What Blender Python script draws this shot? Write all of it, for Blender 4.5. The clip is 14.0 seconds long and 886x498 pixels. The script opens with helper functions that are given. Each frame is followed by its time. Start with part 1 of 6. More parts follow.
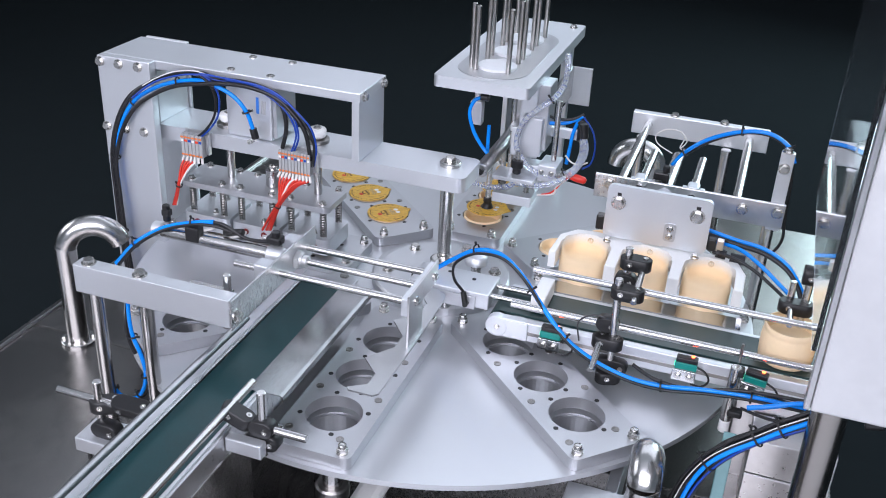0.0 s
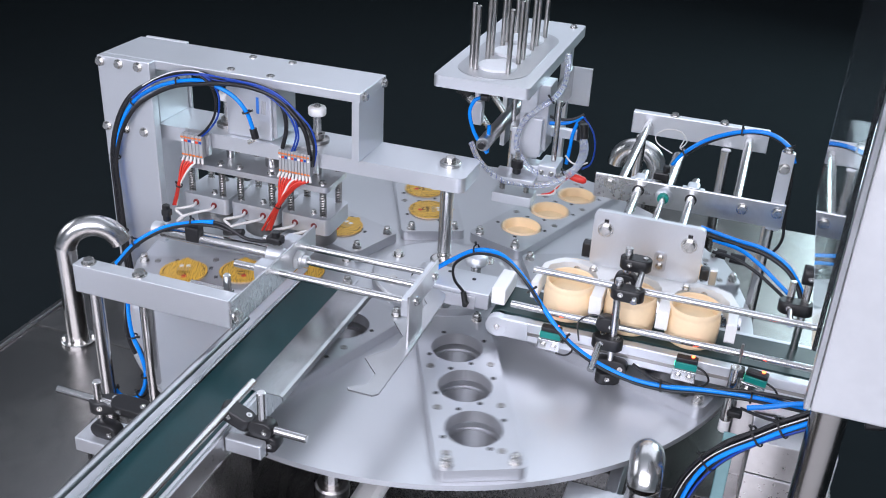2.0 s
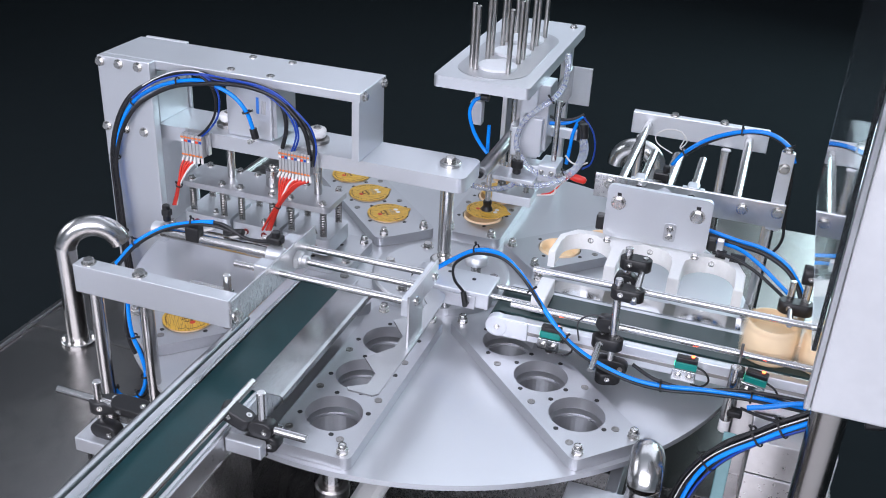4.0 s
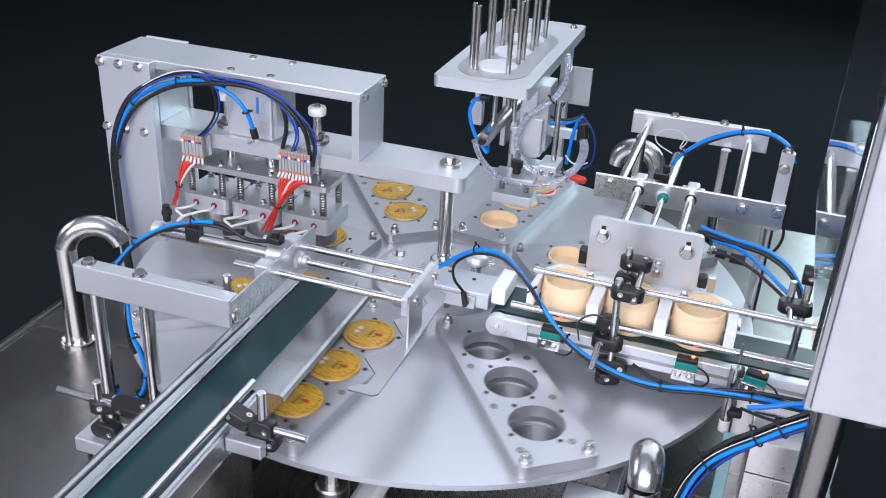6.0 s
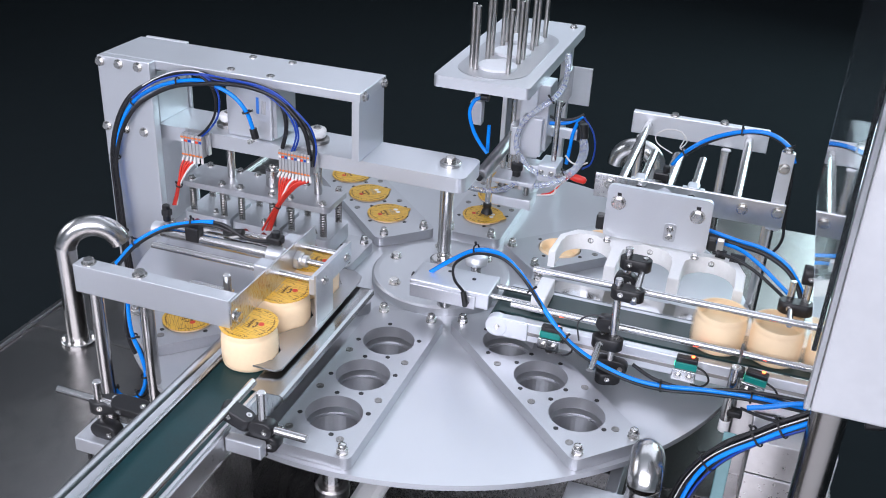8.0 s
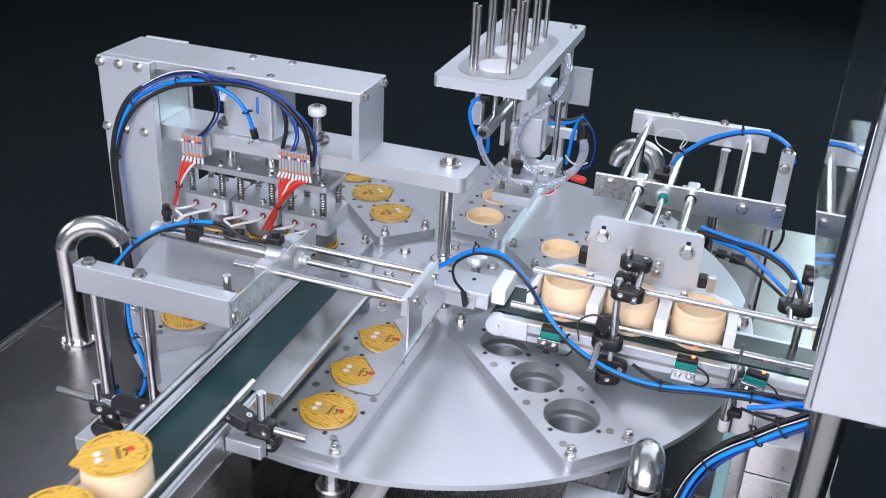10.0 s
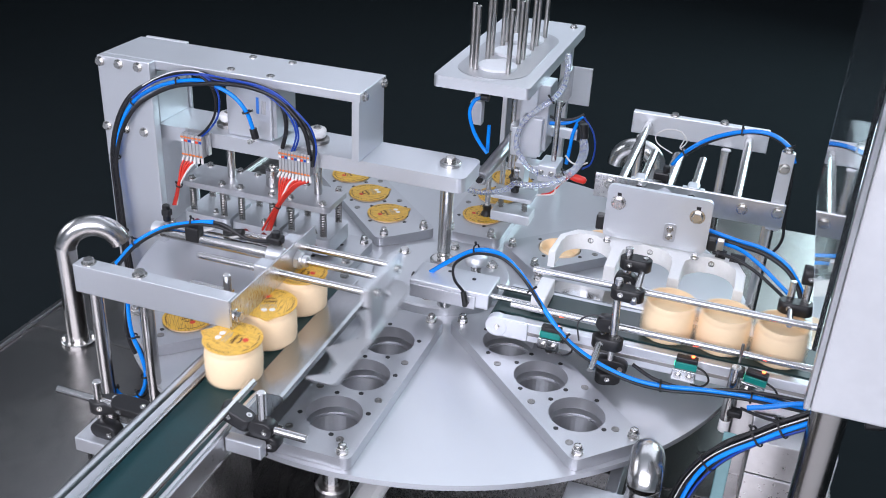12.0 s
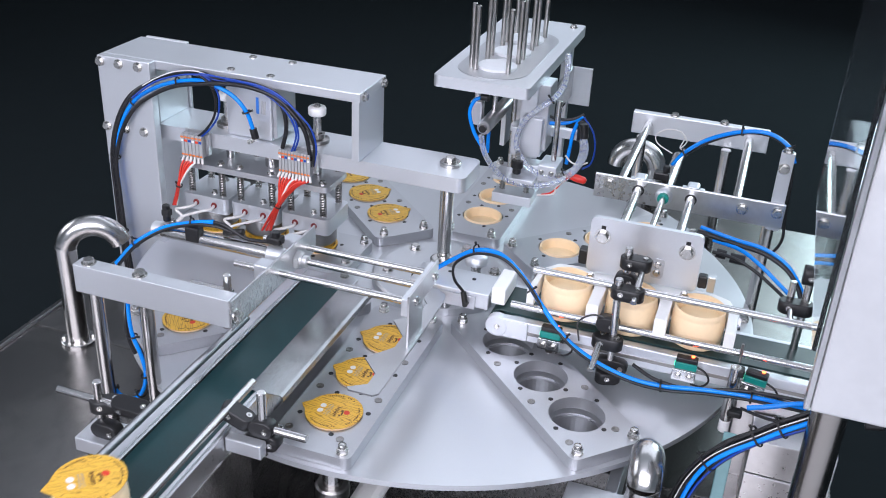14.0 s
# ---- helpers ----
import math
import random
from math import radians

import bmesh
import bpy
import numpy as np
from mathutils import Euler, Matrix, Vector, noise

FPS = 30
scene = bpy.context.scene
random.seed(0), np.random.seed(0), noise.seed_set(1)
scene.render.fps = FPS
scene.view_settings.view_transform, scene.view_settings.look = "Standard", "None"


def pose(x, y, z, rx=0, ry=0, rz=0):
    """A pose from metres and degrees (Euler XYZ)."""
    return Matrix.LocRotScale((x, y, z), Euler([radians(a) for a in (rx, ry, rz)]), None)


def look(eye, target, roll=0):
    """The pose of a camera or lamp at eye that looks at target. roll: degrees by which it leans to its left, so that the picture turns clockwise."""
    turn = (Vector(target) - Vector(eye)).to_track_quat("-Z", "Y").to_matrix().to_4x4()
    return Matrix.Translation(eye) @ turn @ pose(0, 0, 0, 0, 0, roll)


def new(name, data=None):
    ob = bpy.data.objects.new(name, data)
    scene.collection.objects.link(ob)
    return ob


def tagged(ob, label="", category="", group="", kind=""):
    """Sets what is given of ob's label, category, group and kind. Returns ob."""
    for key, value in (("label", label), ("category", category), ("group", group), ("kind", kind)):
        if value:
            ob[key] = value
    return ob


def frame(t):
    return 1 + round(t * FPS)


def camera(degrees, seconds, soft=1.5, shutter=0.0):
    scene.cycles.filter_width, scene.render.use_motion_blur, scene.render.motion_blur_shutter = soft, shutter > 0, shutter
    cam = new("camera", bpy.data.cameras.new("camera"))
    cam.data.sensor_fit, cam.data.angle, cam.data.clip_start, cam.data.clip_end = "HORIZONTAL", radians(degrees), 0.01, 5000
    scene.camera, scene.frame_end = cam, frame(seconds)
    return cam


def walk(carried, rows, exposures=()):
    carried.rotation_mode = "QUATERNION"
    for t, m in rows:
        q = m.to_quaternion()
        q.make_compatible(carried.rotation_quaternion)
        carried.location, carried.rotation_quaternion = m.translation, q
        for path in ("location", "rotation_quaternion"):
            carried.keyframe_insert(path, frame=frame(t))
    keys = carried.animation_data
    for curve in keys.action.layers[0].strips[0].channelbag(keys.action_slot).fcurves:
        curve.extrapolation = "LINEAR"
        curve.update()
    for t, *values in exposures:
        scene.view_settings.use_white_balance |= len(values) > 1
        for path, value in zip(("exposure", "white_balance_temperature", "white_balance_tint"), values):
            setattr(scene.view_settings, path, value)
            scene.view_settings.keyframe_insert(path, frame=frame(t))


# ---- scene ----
import itertools

cam = camera(48.36, 14.0, soft=1.02, shutter=0.5)
EYE = pose(0.542, -1.6594, 0.9663, 62.259, -2.687, 19.473)
walk(cam, [(0.0, EYE), (14.0, EYE)])

# ---------------------------------------------------------------- light
world = bpy.data.worlds.new("room_light")
scene.world = world
world.use_nodes = True
world.node_tree.nodes["Background"].inputs[0].default_value = (0.75, 0.86, 1.0, 1)
world.node_tree.nodes["Background"].inputs[1].default_value = 0.25
scene.view_settings.exposure = 0.0


def area(name, eye, target, sx, sy, watts, colour):
    data = bpy.data.lights.new(name, "AREA")
    data.shape, data.size, data.size_y, data.energy, data.color = "RECTANGLE", sx, sy, watts, colour
    ob = new(name, data)
    ob.matrix_world = look(eye, target)
    return ob


area("ceiling_softbox", (0.3, 3.1, 3.2), (0.25, 2.8, 0.0), 6.4, 4.4, 130, (0.81, 0.85, 1.0))
area("front_softbox", (0.4, -3.9, 2.2), (0.2, 0.0, 0.1), 5.0, 2.6, 285, (0.89, 0.875, 1.0))
area("left_softbox", (-4.2, -0.6, 1.8), (0.0, 0.0, 0.1), 2.6, 1.8, 50, (0.88, 0.90, 1.0))
area("window_softbox", (2.4, 5.4, 1.9), (0.5, 0.0, 0.0), 2.6, 2.4, 165, (0.68, 0.92, 1.0))


# ---------------------------------------------------------------- materials
def material(name, base, rough=0.5, metal=0.0, scale=60.0, vary=0.12, bump=0.0, stretch=(1, 1, 1), rough_vary=0.1,
             coat=0.0, transmission=0.0, emit=None, big=4.0, random_tone=0.0, spec=0.5):
    m = bpy.data.materials.new(name)
    m.use_nodes = True
    nt = m.node_tree
    b = nt.nodes["Principled BSDF"]
    b.inputs["Metallic"].default_value = metal
    b.inputs["Coat Weight"].default_value = coat
    b.inputs["Transmission Weight"].default_value = transmission
    b.inputs["Specular IOR Level"].default_value = spec
    tc = nt.nodes.new("ShaderNodeTexCoord")
    mp = nt.nodes.new("ShaderNodeMapping")
    mp.inputs["Scale"].default_value = stretch
    nt.links.new(tc.outputs["Object"], mp.inputs[0])
    fine = nt.nodes.new("ShaderNodeTexNoise")
    fine.inputs["Scale"].default_value, fine.inputs["Detail"].default_value = scale, 5
    nt.links.new(mp.outputs[0], fine.inputs["Vector"])
    broad = nt.nodes.new("ShaderNodeTexNoise")
    broad.inputs["Scale"].default_value, broad.inputs["Detail"].default_value = big, 3
    nt.links.new(tc.outputs["Object"], broad.inputs["Vector"])
    add = nt.nodes.new("ShaderNodeMath")
    add.operation = "ADD"
    nt.links.new(fine.outputs[0], add.inputs[0])
    nt.links.new(broad.outputs[0], add.inputs[1])
    ramp = nt.nodes.new("ShaderNodeMapRange")
    ramp.inputs["From Min"].default_value, ramp.inputs["From Max"].default_value = 0.6, 1.4
    ramp.inputs["To Min"].default_value, ramp.inputs["To Max"].default_value = 1 - vary, 1 + vary * 0.5
    nt.links.new(add.outputs[0], ramp.inputs["Value"])
    mul = nt.nodes.new("ShaderNodeMix")
    mul.data_type, mul.blend_type = "RGBA", "MULTIPLY"
    mul.inputs["Factor"].default_value = 1
    mul.inputs["A"].default_value = (*base, 1)
    nt.links.new(ramp.outputs[0], mul.inputs["B"])
    nt.links.new(mul.outputs["Result"], b.inputs["Base Color"])
    rr = nt.nodes.new("ShaderNodeMapRange")
    rr.inputs["From Min"].default_value, rr.inputs["From Max"].default_value = 0.6, 1.4
    rr.inputs["To Min"].default_value = max(0.02, rough - rough_vary / 2)
    rr.inputs["To Max"].default_value = rough + rough_vary / 2
    nt.links.new(add.outputs[0], rr.inputs["Value"])
    nt.links.new(rr.outputs[0], b.inputs["Roughness"])
    if bump:
        bn = nt.nodes.new("ShaderNodeBump")
        bn.inputs["Strength"].default_value, bn.inputs["Distance"].default_value = bump, 0.001
        nt.links.new(fine.outputs[0], bn.inputs["Height"])
        nt.links.new(bn.outputs[0], b.inputs["Normal"])
    if emit:
        b.inputs["Emission Color"].default_value = (*emit[0], 1)
        b.inputs["Emission Strength"].default_value = emit[1]
    return m


BLAST = material("bead_blasted_aluminium", (0.70, 0.72, 0.75), 0.46, 0.85, 900, 0.08, 0.12)
PLATE = material("machined_aluminium", (0.54, 0.55, 0.575), 0.40, 0.78, 500, 0.10, 0.06, rough_vary=0.08)
BRUSH = material("brushed_stainless", (0.62, 0.62, 0.63), 0.30, 1.0, 90, 0.12, 0.10, (1, 14, 1), 0.12)
DECK = material("brushed_deck_steel", (0.265, 0.257, 0.25), 0.27, 1.0, 220, 0.12, 0.06, (1, 12, 1), 0.10, big=5)
DISC = material("polished_disc_steel", (0.58, 0.595, 0.62), 0.34, 0.66, 500, 0.05, 0.0, rough_vary=0.10, big=7)
SATIN = material("satin_sheet_steel", (0.43, 0.435, 0.445), 0.36, 1.0, 160, 0.08, 0.05, (1, 10, 1), 0.08)
MAROON = material("dark_red_sleeve", (0.16, 0.01, 0.01), 0.5, 0, 200, 0.1)
SHEET = material("bright_sheet_steel", (0.56, 0.57, 0.58), 0.22, 1.0, 40, 0.08, 0.02, (1, 10, 1), 0.06)
CHROME = material("ground_steel_rod", (0.60, 0.59, 0.58), 0.25, 1.0, 60, 0.04, 0.0, (1, 1, 0.1), rough_vary=0.03)
RODS = material("drawn_steel_rod", (0.50, 0.475, 0.455), 0.30, 1.0, 60, 0.10, 0.02, (1, 1, 0.1), rough_vary=0.06)
SLIDE = material("rolled_slide_steel", (0.37, 0.375, 0.38), 0.24, 1.0, 120, 0.12, 0.06, (14, 1, 1), 0.12)
MIRROR = material("mirror_polished_sheet", (0.56, 0.57, 0.58), 0.12, 1.0, 40, 0.05, 0.0, rough_vary=0.03)
PIPE = material("polished_pipe_steel", (0.54, 0.53, 0.52), 0.24, 1.0, 30, 0.06, 0.01, rough_vary=0.05)
BOLT = material("bolt_steel", (0.56, 0.55, 0.53), 0.26, 1.0, 300, 0.2)
NUT = material("pale_plated_nut", (0.66, 0.66, 0.66), 0.38, 0.8, 300, 0.1)
DARKSTEEL = material("dark_spring_steel", (0.30, 0.29, 0.28), 0.32, 1.0, 300, 0.2)
BLACK = material("black_plastic", (0.012, 0.012, 0.013), 0.42, 0, 400, 0.2, 0.05)
RUBBER = material("black_cable", (0.010, 0.010, 0.012), 0.38, 0, 200, 0.2)
BLUE = material("blue_air_hose", (0.003, 0.245, 0.86), 0.20, 0, 120, 0.12, spec=0.4)
GREYCABLE = material("grey_cable", (0.045, 0.047, 0.05), 0.35, 0, 200, 0.2)
NAVY = material("dark_blue_wire", (0.006, 0.05, 0.34), 0.35, 0, 120, 0.12)
WHITE = material("white_acetal", (0.90, 0.90, 0.89), 0.40, 0, 200, 0.05)
WIRE_W = material("white_wire", (0.72, 0.70, 0.68), 0.4, 0, 200, 0.08)
WIRE_R = material("red_wire", (0.62, 0.035, 0.02), 0.38, 0, 200, 0.15)
BELT = material("green_conveyor_belt", (0.004, 0.036, 0.040), 0.40, 0, 300, 0.30, 0.08, big=14, spec=0.4)
BELT2 = material("grey_green_belt", (0.020, 0.045, 0.045), 0.32, 0, 300, 0.25, 0.08, big=9)
CUP = material("cream_paper_cup", (1.0, 0.77, 0.50), 0.42, 0, 160, 0.05, 0.04, spec=0.35)
FILLING = material("pale_custard", (0.95, 0.76, 0.50), 0.22, 0, 60, 0.08, 0.1)
TEAL = material("teal_sensor_housing", (0.005, 0.24, 0.20), 0.35, 0, 200, 0.1)
ORANGE = material("orange_terminal", (0.72, 0.20, 0.05), 0.45, 0, 200, 0.1)
GREYPL = material("grey_terminal_plastic", (0.36, 0.37, 0.38), 0.5, 0, 200, 0.1)
REDGLOW = material("red_sensor_light", (0.5, 0.02, 0.01), 0.4, emit=((1.0, 0.08, 0.02), 16.0))
PALEFLOOR = material("pale_epoxy_floor", (0.62, 0.63, 0.65), 0.5, 0, 8, 0.1)
COVER = material("satin_cover_steel", (0.74, 0.74, 0.75), 0.42, 0.9, 70, 0.06, 0.06, (1, 12, 1))
BACKDROPM = material("black_background_fill", (0.0132, 0.0165, 0.0182), 0.95, 0, 12, 0.06, spec=0.0)
WALLM = material("pale_wall_paint", (0.72, 0.76, 0.80), 0.8, 0, 30, 0.05)
EDGE = material("teal_acrylic_edge", (0.22, 0.40, 0.42), 0.25, 0, 60, 0.15)
POSTM = material("worn_steel_post", (0.34, 0.32, 0.30), 0.20, 1.0, 60, 0.15, 0.02, (1, 1, 0.1), rough_vary=0.08)
BLUEMARK = material("blue_print", (0.03, 0.18, 0.60), 0.5, 0, 200, 0.1)
REDMARK = material("red_print", (0.70, 0.05, 0.02), 0.45, 0, 200, 0.1)
INK = material("brown_print", (0.12, 0.05, 0.01), 0.5, 0, 200, 0.2)
GREYPRINT = material("grey_print", (0.42, 0.36, 0.28), 0.45, 0, 200, 0.2)
PALEMARK = material("pale_print", (0.82, 0.80, 0.78), 0.45, 0, 200, 0.1)
PAPER = material("white_lid_paper", (0.78, 0.79, 0.82), 0.55, 0, 200, 0.05)
REDCAP = material("red_plastic", (0.70, 0.03, 0.02), 0.35, 0, 200, 0.1)
LEDMARK = material("green_indicator", (0.02, 0.4, 0.2), 0.4, emit=((0.05, 1.0, 0.55), 2.0))


def lid_material():
    m = material("yellow_wood_print", (0.72, 0.44, 0.045), 0.36, 0, 220, 0.15)
    nt = m.node_tree
    b = nt.nodes["Principled BSDF"]
    tc = nt.nodes.new("ShaderNodeTexCoord")
    wave = nt.nodes.new("ShaderNodeTexWave")
    wave.inputs["Scale"].default_value, wave.inputs["Distortion"].default_value = 74, 13
    wave.inputs["Detail"].default_value, wave.inputs["Detail Scale"].default_value = 3, 1.2
    mp = nt.nodes.new("ShaderNodeMapping")
    mp.inputs["Scale"].default_value, mp.inputs["Rotation"].default_value = (1.0, 0.30, 1.0), (0, 0, 0.35)
    nt.links.new(tc.outputs["Object"], mp.inputs[0])
    nt.links.new(mp.outputs[0], wave.inputs["Vector"])
    cr = nt.nodes.new("ShaderNodeValToRGB")
    cr.color_ramp.elements[0].color, cr.color_ramp.elements[0].position = (0.40, 0.20, 0.022, 1), 0.0
    cr.color_ramp.elements[1].color, cr.color_ramp.elements[1].position = (0.78, 0.455, 0.055, 1), 0.26
    nt.links.new(wave.outputs["Fac"], cr.inputs[0])
    nt.links.new(cr.outputs[0], b.inputs["Base Color"])
    return m


LIDM = lid_material()


def glass(name, tint, rough=0.02):
    m = bpy.data.materials.new(name)
    m.use_nodes = True
    b = m.node_tree.nodes["Principled BSDF"]
    b.inputs["Base Color"].default_value = (*tint, 1)
    b.inputs["Transmission Weight"].default_value = 1
    b.inputs["Roughness"].default_value = rough
    b.inputs["IOR"].default_value = 1.45
    return m


PANE = glass("hazed_acrylic", (0.80, 0.86, 0.88))
PANE.node_tree.nodes["Principled BSDF"].inputs["IOR"].default_value = 1.3
nt = PANE.node_tree
# faint diffuse haze mixed in to lighten the clear pane
haze = nt.nodes.new("ShaderNodeBsdfDiffuse")
haze.inputs["Color"].default_value = (0.55, 0.62, 0.68, 1)
blend = nt.nodes.new("ShaderNodeMixShader")
blend.inputs["Fac"].default_value = 0.008
nt.links.new(nt.nodes["Principled BSDF"].outputs[0], blend.inputs[1])
nt.links.new(haze.outputs[0], blend.inputs[2])
nt.links.new(blend.outputs[0], nt.nodes["Material Output"].inputs["Surface"])
CLEARHOSE = material("milky_clear_hose", (0.88, 0.92, 0.97), 0.14, 0, 120, 0.06, transmission=0.78)


# ---------------------------------------------------------------- mesh helpers
def box(bm, x0, x1, y0, y1, z0, z1, bevel=0.0):
    vs = [bm.verts.new(v) for v in itertools.product((x0, x1), (y0, y1), (z0, z1))]
    fs = [bm.faces.new([vs[i] for i in f]) for f in
          ((0, 1, 3, 2), (4, 6, 7, 5), (0, 4, 5, 1), (2, 3, 7, 6), (0, 2, 6, 4), (1, 5, 7, 3))]
    if bevel:
        es = list({e for f in fs for e in f.edges})
        bmesh.ops.bevel(bm, geom=es, offset=bevel, segments=2, affect="EDGES", profile=0.5)
    return bm


def lathe(bm, profile, m=None, n=24, smooth=True, close=False):
    """Turns (radius, height) pairs about the z axis of m."""
    m = m or Matrix()
    rings = []
    for r, z in profile:
        if r < 1e-6:
            rings.append([bm.verts.new(m @ Vector((0, 0, z)))])
        else:
            rings.append([bm.verts.new(m @ Vector((r * math.cos(2 * math.pi * i / n), r * math.sin(2 * math.pi * i / n), z))) for i in range(n)])
    for a, b in zip(rings, rings[1:]):
        for i in range(n):
            j = (i + 1) % n
            if len(a) == 1 and len(b) == 1:
                continue
            q = [a[0], b[j], b[i]] if len(a) == 1 else [a[i], a[j], b[0]] if len(b) == 1 else [a[i], a[j], b[j], b[i]]
            bm.faces.new(q).smooth = smooth
    return bm


def axis(p0, p1):
    d = Vector(p1) - Vector(p0)
    return Matrix.Translation(p0) @ d.to_track_quat("Z", "Y").to_matrix().to_4x4(), d.length


def rod(bm, p0, p1, r, n=16, chamfer=0.15):
    m, l = axis(p0, p1)
    c = min(r * chamfer, l * 0.2)
    lathe(bm, [(0, 0), (r - c, 0)], m, n, False)
    lathe(bm, [(r - c, 0), (r, c)], m, n, True)
    lathe(bm, [(r, c), (r, l - c)], m, n, True)
    lathe(bm, [(r, l - c), (r - c, l)], m, n, True)
    lathe(bm, [(r - c, l), (0, l)], m, n, False)
    return bm


def hexbolt(bm, m, r=0.0075, h=0.006, washer=True):
    """Hexagon head on a washer, standing on the xy plane of m."""
    if washer:
        lathe(bm, [(0, 0), (r * 1.35, 0), (r * 1.35, 0.0018), (0, 0.0018)], m, 16, False)
    lathe(bm, [(r, 0.0018), (r, 0.0018 + h * 0.85), (r * 0.88, 0.0018 + h), (0, 0.0018 + h)], m, 6, False)
    return bm


def smooth_path(points, step=6):
    pts = [Vector(p) for p in points]
    pts = [pts[0] * 2 - pts[1]] + pts + [pts[-1] * 2 - pts[-2]]
    out = []
    for a, b, c, d in zip(pts, pts[1:], pts[2:], pts[3:]):
        for k in range(step):
            t = k / step
            out.append(0.5 * (2 * b + (c - a) * t + (2 * a - 5 * b + 4 * c - d) * t * t + (3 * b - a - 3 * c + d) * t ** 3))
    return out + [pts[-2]]


def hose(bm, points, r, n=8, step=6):
    path = smooth_path(points, step)
    rings, up = [], None
    for i, p in enumerate(path):
        d = (path[min(i + 1, len(path) - 1)] - path[max(i - 1, 0)]).normalized()
        up = (up - d * up.dot(d)).normalized() if up else d.orthogonal().normalized()
        side = d.cross(up)
        rings.append([bm.verts.new(p + (up * math.cos(2 * math.pi * k / n) + side * math.sin(2 * math.pi * k / n)) * r) for k in range(n)])
    for a, b in zip(rings, rings[1:]):
        for k in range(n):
            bm.faces.new((a[k], a[(k + 1) % n], b[(k + 1) % n], b[k])).smooth = True
    bm.faces.new(rings[0][::-1]), bm.faces.new(rings[-1])
    return bm


def slab(bm, outline, z0, z1):
    """Extrudes an outline of (x, y) between two heights."""
    a = [bm.verts.new((x, y, z0)) for x, y in outline]
    b = [bm.verts.new((x, y, z1)) for x, y in outline]
    bm.faces.new(a[::-1]), bm.faces.new(b)
    for i in range(len(a)):
        j = (i + 1) % len(a)
        bm.faces.new((a[i], a[j], b[j], b[i]))
    return bm


def rounded(x0, x1, y0, y1, r, n=5):
    out = []
    for cx, cy, a0 in ((x1 - r, y1 - r, 0), (x0 + r, y1 - r, 90), (x0 + r, y0 + r, 180), (x1 - r, y0 + r, 270)):
        out += [(cx + r * math.cos(radians(a0 + 90 * i / n)), cy + r * math.sin(radians(a0 + 90 * i / n))) for i in range(n + 1)]
    return out


def mesh_of(bm, name, mat):
    bmesh.ops.recalc_face_normals(bm, faces=bm.faces)
    for e in bm.edges:
        if len(e.link_faces) == 2 and e.calc_face_angle(0.0) > 1.1:
            e.smooth = False
    me = bpy.data.meshes.new(name)
    bm.to_mesh(me)
    bm.free()
    me.materials.append(mat)
    return me


def part(name, bm, mat, parent, label=""):
    ob = new(name, mesh_of(bm, name, mat))
    ob.parent = parent
    return tagged(ob, label)


def single(name, bm, mat, label, category, kind="", group=""):
    return tagged(new(name, mesh_of(bm, name, mat)), label, category, group, kind)


def empty(name, label, category, group="", at=(0, 0, 0)):
    ob = new(name)
    ob.location = at
    return tagged(ob, label, category, group)


def B():
    return bmesh.new()


def bolt(parent, m, r=0.0075, h=0.006, name="bolt"):
    key = (round(r, 5), round(h, 5))
    if key not in BOLTS:
        BOLTS[key] = mesh_of(hexbolt(B(), Matrix(), r, h), name, BOLT)
    ob = new(name, BOLTS[key])
    ob.parent = parent
    ob.matrix_basis = m
    return ob


BOLTS = {}
UP = Matrix()
FRONT = pose(0, 0, 0, 90)          # local z towards -y
RIGHT = pose(0, 0, 0, 0, 90)       # local z towards +x


def at(x, y, z, turn=UP):
    return Matrix.Translation((x, y, z)) @ turn


# ---------------------------------------------------------------- room
def room():
    # pale so that its unseen front part bounces light onto front faces
    bm = B(); box(bm, -11.0, 11.0, -7.0, 12.0, -1.06, -1.0)
    single("floor", bm, PALEFLOOR, "pale smooth workshop floor", "floor", "structure")
    # sheet added over the pale floor to make the background black
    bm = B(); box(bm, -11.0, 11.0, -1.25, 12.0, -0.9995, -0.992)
    single("backdrop", bm, BACKDROPM, "very dark matt sheet added as black background behind the machine", "backdrop", "structure")
    for name, b in (("wall_north", (-11.0, 11.0, 12.0, 12.1, -1.06, 3.6)), ("wall_south", (-11.0, 11.0, -7.1, -7.0, -1.06, 3.6)),
                    ("wall_east", (11.0, 11.1, -7.0, 12.0, -1.06, 3.6)), ("wall_west", (-11.1, -11.0, -7.0, 12.0, -1.06, 3.6))):
        bm = B(); box(bm, *b)
        single(name, bm, WALLM, "plain pale painted workshop wall", "wall", "structure")
    bm = B(); box(bm, -11.0, 11.0, -7.0, 12.0, 3.6, 3.7)
    single("ceiling", bm, WALLM, "plain pale painted workshop ceiling", "ceiling", "structure")


# ---------------------------------------------------------------- machine body
DECK_Z = -0.15


